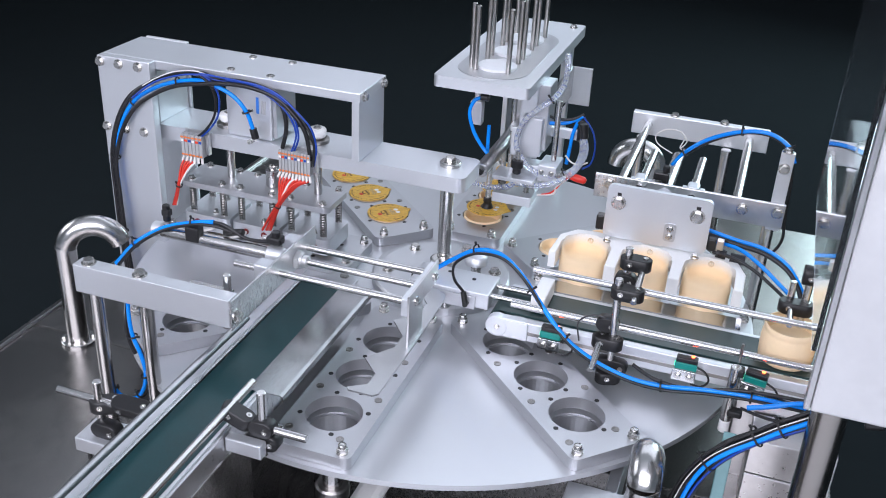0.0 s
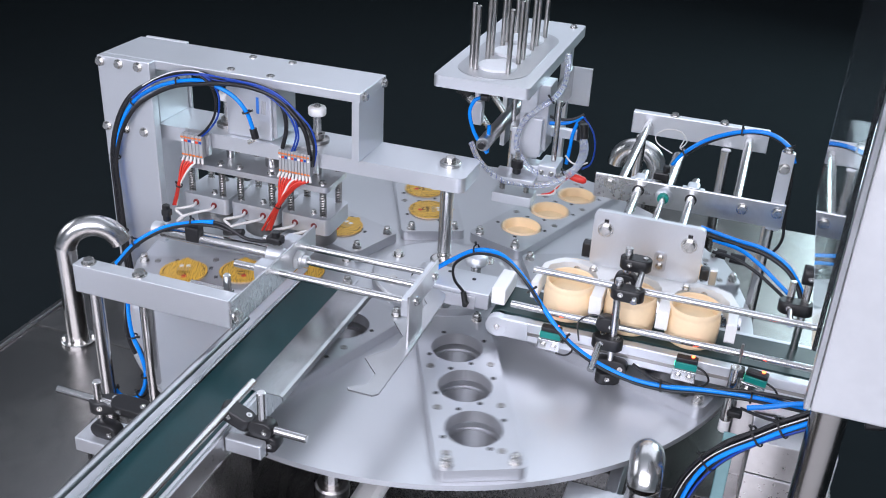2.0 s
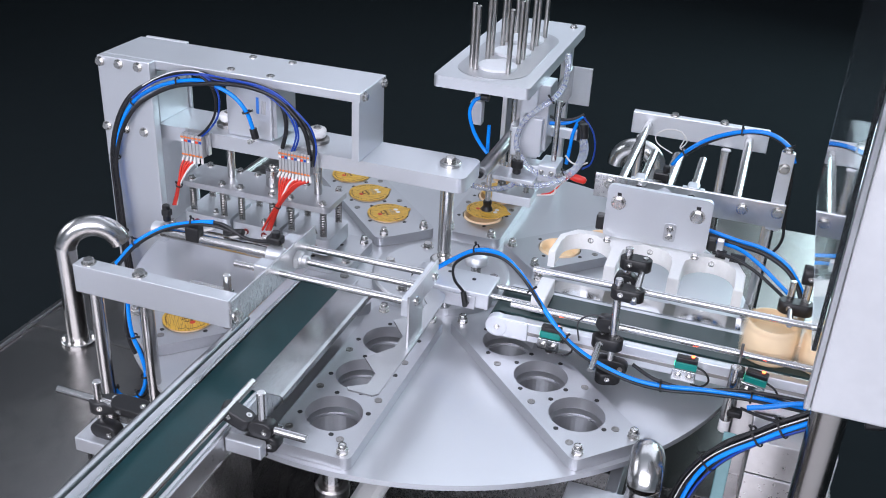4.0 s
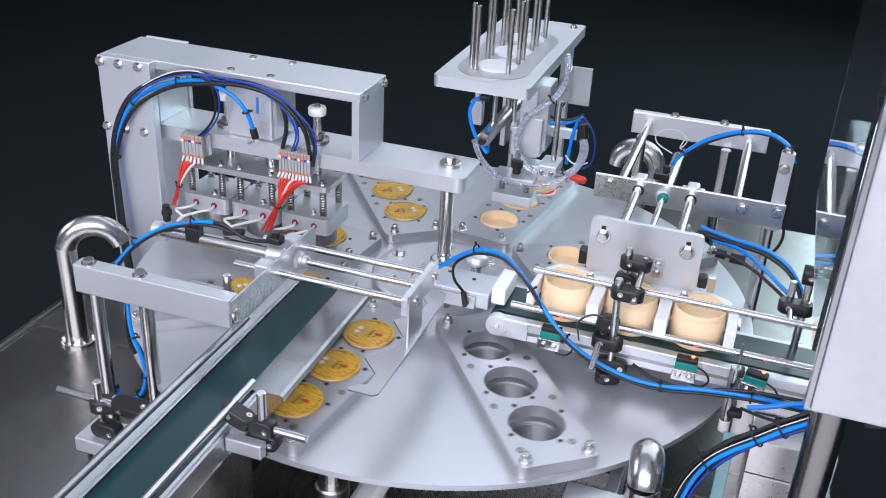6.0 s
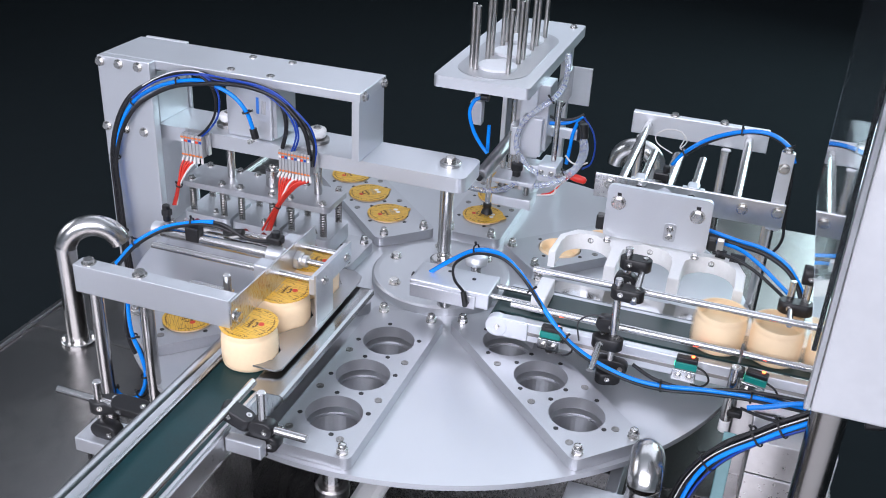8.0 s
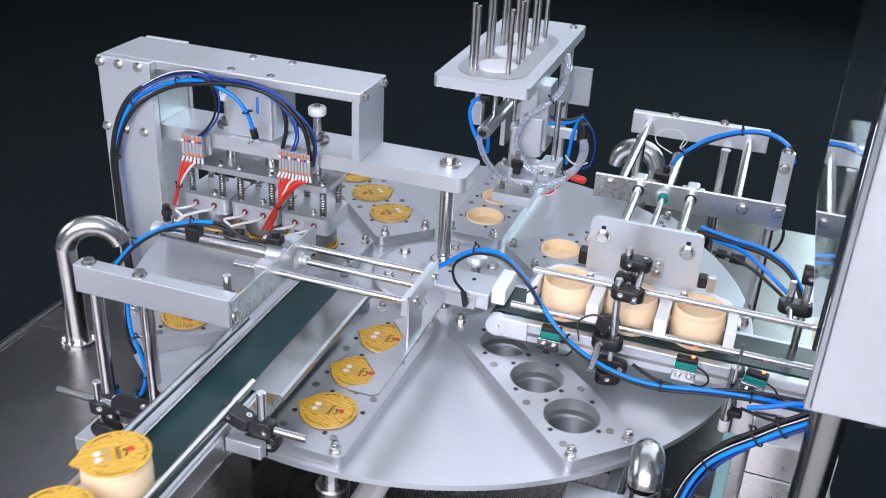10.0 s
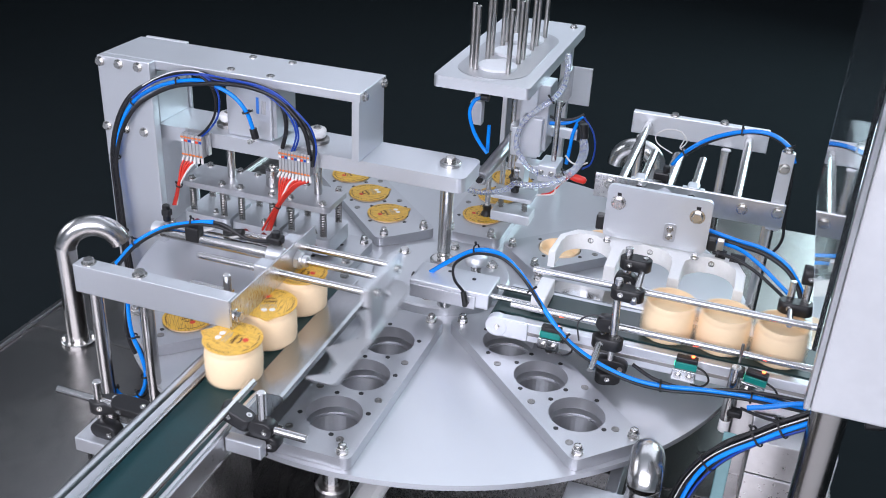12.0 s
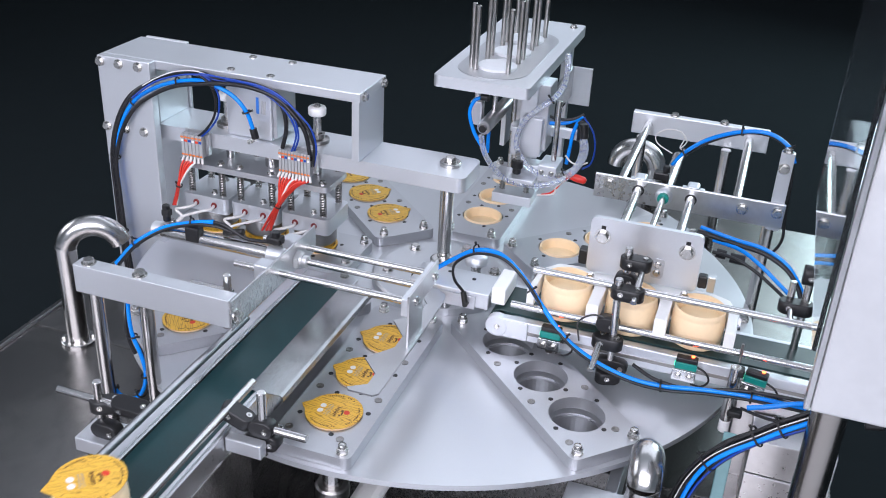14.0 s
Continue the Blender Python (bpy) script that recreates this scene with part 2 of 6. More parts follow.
def machine_base():
    base = empty("machine_cabinet", "brushed stainless steel machine cabinet with flat deck", "machine cabinet")
    bm = B(); box(bm, -0.792, 0.783, -0.30, 0.84, DECK_Z - 0.04, DECK_Z, 0.003)
    part("deck", bm, DECK, base)
    bm = B(); box(bm, -0.792, -0.14, -1.1, -0.302, DECK_Z - 0.04, DECK_Z, 0.003)
    part("deck_wing", bm, DECK, base)
    bm = B(); box(bm, -0.788, 0.779, -0.28, 0.82, -0.992, DECK_Z - 0.042, 0.003)
    part("cabinet", bm, DECK, base)
    bm = B(); box(bm, -0.788, -0.15, -1.08, -0.284, -0.992, DECK_Z - 0.042, 0.003)
    part("side_cabinet", bm, DECK, base)
    bm = B(); box(bm, -0.775, -0.771, -1.1, 0.84, DECK_Z + 0.0005, DECK_Z + 0.006)
    part("deck_lip", bm, BRUSH, base)
    bm = B(); box(bm, 0.430, 0.783, -0.64, -0.302, DECK_Z - 0.04, DECK_Z, 0.003)
    part("deck_wing", bm, DECK, base)
    bm = B(); box(bm, 0.440, 0.779, -0.63, -0.284, -0.992, DECK_Z - 0.042, 0.003)
    part("side_cabinet", bm, DECK, base)
    return base


# ---------------------------------------------------------------- turntable
HOLES = (0.2801, 0.3946, 0.5091)
HOLE_R = 0.046


def cell(bm, cx, cy, hx, hy, r, z, n=32, flip=False):
    """A flat rectangle with a round hole: rings of quads."""
    inner, outer = [], []
    for i in range(n):
        a = 2 * math.pi * (i + 0.5) / n
        c, s = math.cos(a), math.sin(a)
        k = min(hx / abs(c) if abs(c) > 1e-9 else 9, hy / abs(s) if abs(s) > 1e-9 else 9)
        inner.append(bm.verts.new((cx + r * c, cy + r * s, z)))
        outer.append(bm.verts.new((cx + k * c, cy + k * s, z)))
    for i in range(n):
        j = (i + 1) % n
        bm.faces.new((inner[i], inner[j], outer[j], outer[i]))
    for sx, sy in ((1, 1), (-1, 1), (-1, -1), (1, -1)):
        i = math.floor(math.atan2(sy * hy, sx * hx) * n / (2 * math.pi) - 0.5) % n
        near = (i, (i + 1) % n)
        corner = bm.verts.new((cx + sx * hx, cy + sy * hy, z))
        bm.faces.new((outer[near[0]], corner, outer[near[1]]))
    return inner


def holed_plate(bm, half, r0, r1, z0, z1, corner, hole_r=HOLE_R):
    """A plate along +x with three holes, rounded ends, between two heights."""
    pitch = 0.05723
    for z in (z0, z1):
        rows = [cell(bm, h, 0, pitch, half, hole_r, z) for h in HOLES]
        if z == z0:
            low = rows
        for xe, s in ((r0, -1), (r1, 1)):
            xa = HOLES[0] - pitch if s < 0 else HOLES[2] + pitch
            arc = [(xe - s * corner + s * corner * math.cos(t), half - corner + corner * math.sin(t)) for t in np.linspace(0, math.pi / 2, 6)]
            pts = [(xa, -half)] + [(x, -y) for x, y in arc[::-1]] + arc + [(xa, half)]
            bm.faces.new([bm.verts.new((x, y, z)) for x, y in pts])
    for a, b in zip(low, rows):
        for i in range(len(a)):
            j = (i + 1) % len(a)
            bm.faces.new((a[i], a[j], b[j], b[i])).smooth = True
    rim = []
    for xe, s in ((r1, 1), (r0, -1)):
        arc = [(xe - s * corner + s * corner * math.cos(t), half - corner + corner * math.sin(t)) for t in np.linspace(0, math.pi / 2, 6)]
        pts = [(x, -y) for x, y in arc[::-1]] + arc
        rim += pts if s > 0 else pts[::-1]
    lo = [bm.verts.new((x, y, z0)) for x, y in rim]
    hi = [bm.verts.new((x, y, z1)) for x, y in rim]
    for i in range(len(rim)):
        j = (i + 1) % len(rim)
        bm.faces.new((lo[i], lo[j], hi[j], hi[i]))
    bmesh.ops.remove_doubles(bm, verts=bm.verts, dist=1.2e-4)
    return bm


DISC_R = 0.616
DISC_Z = -0.022


def turntable():
    table = empty("turntable", "round indexing table of polished steel with eight holed aluminium plates", "rotary table")
    hw, z1, z0 = 0.058, DISC_Z, DISC_Z - 0.010
    bm = B()
    edge = math.sqrt(DISC_R ** 2 - hw ** 2)
    inner = hw / math.tan(math.pi / 8)
    half_angle = math.asin(hw / DISC_R)
    for k in range(8):
        t = Matrix.Rotation(k * math.pi / 4 , 4, "Z")
        for z in (z0, z1):
            n0 = len(bm.verts)
            for h in HOLES:
                cell(bm, h, 0, 0.05723, hw, HOLE_R - 0.0008, z)
            bm.verts.ensure_lookup_table()
            side = sorted({round(v.co.x, 5) for v in bm.verts[n0:] if abs(v.co.y - hw) < 1e-6})
            xa, xb = HOLES[0] - 0.05723, HOLES[2] + 0.05723
            bm.faces.new([bm.verts.new((x, y, z)) for x, y in ((inner, -hw), (xa, -hw), (xa, hw), (inner, hw))])
            arc = [(DISC_R * math.cos(a), DISC_R * math.sin(a)) for a in np.linspace(-half_angle, half_angle, 9)]
            bm.faces.new([bm.verts.new((x, y, z)) for x, y in [(xb, -hw)] + arc + [(xb, hw)]])
            arc = [(DISC_R * math.cos(a), DISC_R * math.sin(a)) for a in np.linspace(half_angle, math.pi / 4 - half_angle, 20)]
            c = math.sqrt(0.5)
            near = [(x, hw) for x in side]
            far = [(c * (x + hw), c * (x - hw)) for x in side[::-1]]
            bm.faces.new([bm.verts.new((x, y, z)) for x, y in [(inner, hw)] + near + arc + far])
            bm.verts.ensure_lookup_table()
            bmesh.ops.transform(bm, matrix=t, verts=bm.verts[n0:])
    for z in (z0, z1):
        bm.faces.new([bm.verts.new((inner / math.cos(math.pi / 8) * math.cos(math.pi / 8 + a) , inner / math.cos(math.pi / 8) * math.sin(math.pi / 8 + a), z)) for a in [k * math.pi / 4 for k in range(8)]])
    for k in range(8):
        a0 = k * math.pi / 4
        steps = list(np.linspace(-half_angle, half_angle, 9)) + list(np.linspace(half_angle, math.pi / 4 - half_angle, 20))[1:]
        lo = [bm.verts.new((DISC_R * math.cos(a0 + a), DISC_R * math.sin(a0 + a), z0)) for a in steps]
        hi = [bm.verts.new((DISC_R * math.cos(a0 + a), DISC_R * math.sin(a0 + a), z1)) for a in steps]
        for q in range(len(steps) - 1):
            bm.faces.new((lo[q], lo[q + 1], hi[q + 1], hi[q])).smooth = True
    bmesh.ops.remove_doubles(bm, verts=bm.verts, dist=1.2e-4)
    part("disc", bm, DISC, table)
    mesh = mesh_of(holed_plate(B(), 0.069, 0.176, 0.607, DISC_Z + 0.0005, 0.0, 0.014), "station_plate", PLATE)
    # stepped cup sleeves under the disc
    top = DISC_Z - 0.0102
    sleeve = mesh_of(lathe(B(), [(0.0458, top), (0.0530, top), (0.0530, top - 0.046), (0.0455, top - 0.046), (0.0455, top - 0.007), (0.0515, top - 0.007), (0.0515, top - 0.001), (0.0458, top)], UP, 40, False), "cup_sleeve", PLATE)
    # dark bored rings, pin holes, studs and nuts on every plate
    pin = mesh_of(lathe(B(), [(0, 0.0006), (0.0042, 0.0006), (0.0042, 0.0)], UP, 12, False), "pin_hole", BLACK)
    pins = [(h + 0.054 * math.cos(radians(a)), 0.054 * math.sin(radians(a))) for h in HOLES for a in (20, 110, 200, 290)]
    sock = mesh_of(lathe(B(), [(0.0065, 0), (0.0065, 0.0012), (0.0038, 0.0012), (0.0030, 0.0004), (0, 0.0004)], UP, 14, False), "socket_screw", DARKSTEEL)
    socks = [(0.335, 0.052), (0.335, -0.052), (0.452, 0.052), (0.452, -0.052), (0.566, 0.036), (0.566, -0.050)]
    stud = B()
    lathe(stud, [(0, 0), (0.0098, 0), (0.0098, 0.0018), (0.0076, 0.0018)], UP, 18, False)
    lathe(stud, [(0.0088, 0.0018), (0.0088, 0.0085), (0.0075, 0.0095), (0, 0.0095)], UP, 6, False)
    lathe(stud, [(0.0066, 0.0095), (0.0066, 0.0145), (0.0050, 0.016), (0, 0.016)], UP, 14, True)
    studs = mesh_of(stud, "stud", BOLT)
    for k in range(8):
        a = radians(-90 + 45 * k)
        p = new("station_plate", mesh)
        p.parent = table
        p.matrix_basis = Matrix.Rotation(a, 4, "Z")
        for h in HOLES:
            o = new("cup_sleeve", sleeve)
            o.parent = p
            o.location = (h, 0, 0)
        for me, nm, spots in ((pin, "pin_hole", pins), (sock, "socket_screw", socks)):
            for x, y in spots:
                o = new(nm, me)
                o.parent = p
                o.location = (x, y, 0)
        for x, y in ((0.592, 0.052), (0.592, -0.052), (0.190, 0.047), (0.190, -0.047)):
            o = new("stud", studs)
            o.parent = p
            o.location = (x, y, 0)
    bm = B(); lathe(bm, [(0.140, DISC_Z), (0.140, -0.006), (0.136, -0.002), (0.126, -0.001), (0.0, -0.001)], UP, 72, False)
    part("hub_plate", bm, DISC, table)
    for k in range(6):
        a = radians(20 + 60 * k)
        bolt(table, at(0.108 * math.cos(a), 0.108 * math.sin(a), -0.001), 0.0095, 0.008)
    return table


def fixed_hub():
    bm = B(); lathe(bm, [(0.024, 0.0), (0.024, 0.028), (0.020, 0.030), (0.0, 0.030)], UP, 32, False)
    single("hub_collar", bm, CHROME, "turned steel collar in the middle of the turntable", "collar")


# ---------------------------------------------------------------- sealing press
def press_frame():
    f = empty("sealing_gantry", "bead-blasted aluminium gantry with bolted side plate and shelf", "gantry frame")
    bm = B(); box(bm, -0.710, -0.590, -0.087, -0.0665, DECK_Z, 0.369, 0.002)
    part("side_plate", bm, BLAST, f)
    bm = B(); box(bm, -0.700, -0.600, 0.063, 0.072, DECK_Z, 0.3705, 0.002)
    part("rear_plate", bm, BLAST, f)
    bm = B(); box(bm, -0.710, -0.1535, -0.066, 0.062, 0.350, 0.369, 0.002)
    part("top_plate", bm, BLAST, f)
    bm = B(); slab(bm, rounded(-0.71, 0.052, -0.051, 0.058, 0.016), 0.200, 0.230)
    part("shelf", bm, BLAST, f)
    bm = B(); box(bm, -0.172, -0.1565, -0.062, 0.060, 0.230, 0.3495, 0.0015)
    part("upright", bm, BLAST, f)
    bm = B(); box(bm, -0.62, -0.604, -0.045, 0.06, 0.230, 0.3495, 0.0015)
    part("inner_upright", bm, BLAST, f)
    bm = B(); rod(bm, (0, 0.010, 0.040), (0, 0.010, 0.200), 0.0135, 24)
    lathe(bm, [(0.0135, 0.030), (0.0135, 0.033), (0.0105, 0.034), (0.0105, 0.040), (0.0135, 0.041)], at(0, 0.010, 0), 24)
    part("pillar", bm, CHROME, f)
    bm = B(); lathe(bm, [(0, 0.230), (0.021, 0.230), (0.021, 0.236), (0.019, 0.238), (0, 0.238)], at(0.005, 0.006, 0), 32, False)
    part("washer", bm, BOLT, f)
    bolt(f, at(0.005, 0.006, 0.238), 0.010, 0.008)
    for x in (-0.703, -0.660, -0.616):
        bolt(f, at(x, -0.087, 0.357, FRONT))
    for x in (-0.703, -0.660, -0.616):
        bolt(f, at(x, -0.087, 0.222, FRONT))
    for y in (-0.046, 0.046):
        bolt(f, at(-0.1535, y, 0.358, RIGHT))
    for x, y in ((-0.4328, 0.0399), (-0.3466, 0.0435), (-0.4312, -0.0487), (-0.3452, -0.0504)):
        bolt(f, at(x, y, 0.369), 0.006, 0.002)
    bm = B(); box(bm, -0.452, -0.352, -0.040, 0.050, 0.2305, 0.349, 0.003)
    cyl = part("air_cylinder", bm, BLAST, f, "square pneumatic cylinder body with small printed marks")
    bm = B(); box(bm, -0.352, -0.343, -0.036, 0.046, 0.236, 0.344, 0.002)
    part("end_cap", bm, PLATE, cyl)
    bm = B()
    box(bm, -0.385, -0.379, -0.0405, -0.0400, 0.285, 0.318)
    part("print_mark", bm, BLUEMARK, cyl)
    bm = B()
    for i in range(4):
        box(bm, -0.374 + i * 0.003, -0.3725 + i * 0.003, -0.0405, -0.0400, 0.285, 0.312)
    part("fine_print", bm, GREYPL, cyl)
    for x in (-0.475, -0.275):
        bm = B(); lathe(bm, [(0.010, 0.230), (0.024, 0.230), (0.024, 0.237), (0.015, 0.239), (0.015, 0.248), (0.010, 0.248)], at(x, 0.004, 0), 28, False)
        part("bushing", bm, DARKSTEEL, f)
    return f


PRESS_DROP = 0.045


def press_head():
    """Moves up and down; drawn in its raised position."""
    h = empty("sealing_press", "spring-loaded sealing head with three heater blocks", "press head")
    z = 0.160
    bm = B(); slab(bm, rounded(-0.565, -0.226, -0.055, 0.045, 0.012), z - 0.012, z)
    part("spring_plate", bm, PLATE, h)
    for x in (-0.475, -0.275):
        bm = B(); rod(bm, (x, 0.004, z), (x, 0.004, 0.288), 0.0085, 16)
        part("guide_rod", bm, CHROME, h)
        bm = B(); lathe(bm, [(0, 0.286), (0.016, 0.286), (0.018, 0.289), (0.018, 0.300), (0.016, 0.303), (0, 0.303)], at(x, 0.004, 0), 24)
        part("stop_cap", bm, WHITE, h, "white plastic cap")
        bolt(h, at(x, 0.004, 0.303), 0.006, 0.004)
    bm = B(); rod(bm, (-0.375, 0, z), (-0.375, 0, 0.199), 0.015, 20)
    lathe(bm, [(0.009, 0.0), (0.009, 0.02)], at(-0.375, 0, 0.185), 12)
    part("ram", bm, CHROME, h)
    for r in HOLES:
        x = -r
        bm = B(); slab(bm, rounded(x - 0.0535, x + 0.0535, -0.052, 0.052, 0.010), 0.052, 0.087)
        blk = part("heater_block", bm, BLAST, h)
        for dx, dy in ((-0.036, -0.038), (0.036, -0.038), (-0.036, 0.036), (0.036, 0.036)):
            bm = B()
            pts = [(x + dx + 0.0062 * math.cos(t), dy + 0.0062 * math.sin(t), 0.087 + (z - 0.012 - 0.087) * t / (2 * math.pi * 11)) for t in np.linspace(0, 2 * math.pi * 11, 122)]
            hose(bm, pts, 0.0014, 5, 1)
            part("spring", bm, DARKSTEEL, blk)
            bm = B(); rod(bm, (x + dx, dy, 0.0865), (x + dx, dy, z - 0.012), 0.0034, 10)
            part("spring_pin", bm, BOLT, blk)
            bolt(h, at(x + dx, dy, z), 0.006, 0.005)
        for dx in (-0.020, 0.022):
            bm = B(); lathe(bm, [(0.0065, 0), (0.0065, 0.002), (0.004, 0.003), (0, 0.003)], at(x + dx, -0.052, 0.070, FRONT), 14)
            part("heater_bush", bm, MAROON, blk)
            bm = B(); hose(bm, [(x + dx, -0.052, 0.070), (x + dx + 0.004, -0.070, 0.070), (x + dx - 0.012, -0.082, 0.067), (x + dx - 0.030, -0.084, 0.060), (x - 0.034, -0.086, 0.048), (x - 0.046, -0.088, 0.036)], 0.0030)
            part("heater_wire", bm, WIRE_W, blk)
        bm = B(); lathe(bm, [(0, 0.012), (0.040, 0.012), (0.044, 0.016), (0.044, 0.052), (0, 0.052)], at(x, 0, 0), 32)
        part("seal_die", bm, DARKSTEEL, blk)
        for dx, dy in ((0.0, 0.036), (0.012, -0.03)):
            bolt(blk, at(x + dx, dy, 0.087), 0.005, 0.006)
    return h


# ---------------------------------------------------------------- lid station
def lid_magazine():
    g = empty("lid_magazine", "aluminium lid tray with tall steel guide rods and paper lid stacks", "lid magazine")
    bm = B(); slab(bm, rounded(-0.093, 0.109, 0.163, 0.695, 0.010), 0.326, 0.350)
    part("tray_plate", bm, BLAST, g)
    bm = B()
    out = []
    for cy, a0 in ((0.505, 0), (0.259, 180)):
        out += [(0.008 + 0.076 * math.cos(radians(a0 + i * 9)), cy + 0.076 * math.sin(radians(a0 + i * 9))) for i in range(21)]
    slab(bm, out, 0.3505, 0.3515)
    part("tray_insert", bm, PLATE, g)
    for k, y in enumerate(HOLES):
        yc = y - 0.014
        bm = B(); slab(bm, [(0.012 + u, yc + v) for u, v in lid_outline(0.0405, 44)], 0.3517, 0.3570)
        part("paper_lid", bm, PAPER, g, "white paper lid on a full stack")
        spots = [(-0.0345, -0.034), (0.0345, -0.031), (-0.0345, 0.050), (0.0345, 0.047)] + ([(-0.048, -0.019)] if k == 0 else [])
        for dx, dy in spots:
            x, yy = 0.0095 + dx, yc + dy
            bm = B(); rod(bm, (x, yy, 0.350), (x, yy, 0.484 if k == 0 else 0.60), 0.0054, 16, 0.3)
            part("guide_rod", bm, RODS, g)
    bolt(g, at(0.085, 0.66, 0.350), 0.007, 0.006)
    for x, y in ((-0.03, 0.672), (0.09, 0.60)):
        bm = B(); box(bm, x - 0.012, x + 0.012, y - 0.012, y + 0.012, DECK_Z, 0.326, 0.002)
        part("column", bm, BLAST, g)
    bm = B(); box(bm, 0.060, 0.090, 0.30, 0.345, 0.205, 0.326, 0.002); box(bm, 0.064, 0.086, 0.345, 0.40, 0.16, 0.326, 0.002)
    part("hanger", bm, BLAST, g)
    bm = B(); box(bm, 0.098, 0.106, 0.34, 0.62, 0.195, 0.268, 0.001)
    part("side_bracket", bm, SHEET, g)
    bm = B(); box(bm, 0.090, 0.150, 0.620, 0.628, 0.175, 0.268, 0.001)
    part("rear_bracket", bm, BLAST, g)
    bm = B(); box(bm, 0.045, 0.105, 0.30, 0.36, 0.150, 0.215, 0.002)
    part("valve_block", bm, BLAST, g)
    bm = B(); box(bm, -0.034, 0.004, 0.60, 0.645, DECK_Z, 0.326, 0.002)
    part("slide_rail", bm, PLATE, g)
    for x0, x1, y0 in ((-0.060, -0.048, 0.60), (0.058, 0.070, 0.350)):
        bm = B(); box(bm, x0, x1, y0, y0 + 0.05, 0.045, 0.326, 0.001)
        part("side_cheek", bm, BLAST, g)
    bm = B(); rod(bm, (0.036, 0.345, 0.10), (0.036, 0.345, 0.326), 0.0055, 12)
    part("guide_shaft", bm, CHROME, g)
    bm = B(); box(bm, 0.036, 0.072, 0.322, 0.352, 0.196, 0.212, 0.001)
    part("cross_bar", bm, BLAST, g)
    bm = B(); box(bm, 0.070, 0.104, 0.268, 0.300, 0.262, 0.322, 0.002)
    part("top_block", bm, BLAST, g)
    bm = B(); rod(bm, (-0.020, 0.25, 0.280), (-0.020, 0.25, 0.322), 0.008, 14); box(bm, -0.034, -0.008, 0.24, 0.262, 0.228, 0.280, 0.002)
    part("small_cylinder", bm, BLAST, g)
    return g


def lid_arm():
    """Shaft along y with three suction arms; arms point up (+z) at rest."""
    s = empty("lid_picker", "steel swing shaft with three suction arms for lids", "pick-up arm")
    bm = B(); rod(bm, (0, 0.205, 0), (0, 0.58, 0), 0.0150, 24)
    part("shaft", bm, BRUSH, s)
    bm = B(); rod(bm, (0, 0.196, 0), (0, 0.205, 0), 0.008, 12)
    part("fitting", bm, BLACK, s)
    for y in HOLES:
        bm = B(); rod(bm, (0, y, 0.010), (0, y, 0.104), 0.0062, 14)
        arm = part("suction_arm", bm, CHROME, s)
        bm = B(); lathe(bm, [(0.0062, 0.094), (0.0095, 0.095), (0.0100, 0.102), (0.0082, 0.106), (0.0105, 0.110), (0.0135, 0.118), (0.012, 0.1178), (0, 0.110)], at(0, y, 0), 20)
        part("suction_cup", bm, BLACK, arm, "black rubber suction cup")
    return s


def tamp_head():
    t = empty("tamping_head", "small aluminium tamping head on spring rods", "tamping head")
    bm = B(); box(bm, 0.035, 0.125, 0.205, 0.262, 0.128, 0.137, 0.001)
    part("upper_plate", bm, BLAST, t)
    bm = B(); box(bm, 0.037, 0.123, 0.205, 0.255, 0.076, 0.098, 0.0015)
    part("foot", bm, BLAST, t)
    for x in (0.052, 0.105):
        bm = B(); rod(bm, (x, 0.23, 0.098), (x, 0.23, 0.128), 0.004, 12)
        hose(bm, [(x + 0.006 * math.cos(a), 0.23 + 0.006 * math.sin(a), 0.098 + 0.030 * a / 31.4) for a in np.linspace(0, 31.4, 50)], 0.001, 5, 1)
        part("spring", bm, DARKSTEEL, t)
    bm = B(); rod(bm, (0.08, 0.235, 0.137), (0.08, 0.235, 0.150), 0.009, 16); rod(bm, (0.08, 0.235, 0.150), (0.08, 0.235, 0.168), 0.013, 16)
    part("coupling", bm, BLACK, t)
    bm = B(); rod(bm, (0.08, 0.235, 0.168), (0.08, 0.235, 0.188), 0.006, 16)
    part("ram", bm, CHROME, t)
    return t


# ---------------------------------------------------------------- discharge conveyor
OUT_Z = 0.065
OUT_X = -0.165


def clamp_block(parent, m, length=0.028):
    """Black plastic two-bore clamp; the first bore is at the origin, the second along x."""
    bm = B()
    out = [(0.0135 * math.cos(radians(a)), 0.0135 * math.sin(radians(a))) for a in range(90, 271, 20)]
    out += [(length + 0.0135 * math.cos(radians(a)), 0.0135 * math.sin(radians(a))) for a in range(-90, 91, 20)]
    ins = [(x * 0.93 + length * 0.035, y * 0.88) for x, y in out]
    rings = [[bm.verts.new((x, y, z)) for x, y in o] for o, z in ((ins, -0.011), (out, -0.0092), (out, 0.0092), (ins, 0.011))]
    bm.faces.new(rings[0][::-1]), bm.faces.new(rings[-1])
    for a, b in zip(rings, rings[1:]):
        for i in range(len(a)):
            k = (i + 1) % len(a)
            bm.faces.new((a[i], a[k], b[k], b[i])).smooth = True
    bmesh.ops.transform(bm, matrix=m, verts=bm.verts)
    c = part("clamp", bm, BLACK, parent, "black plastic two-bore clamp")
    for spot in (at(0.004, -0.0128, 0.002, FRONT), at(length + 0.002, 0.0, 0.0108)):
        bm = B(); lathe(bm, [(0.0045, 0.0), (0.0045, 0.0025), (0.0024, 0.0025), (0, 0.0012)], m @ spot, 12, False)
        part("clamp_screw", bm, BOLT, c)
    return c


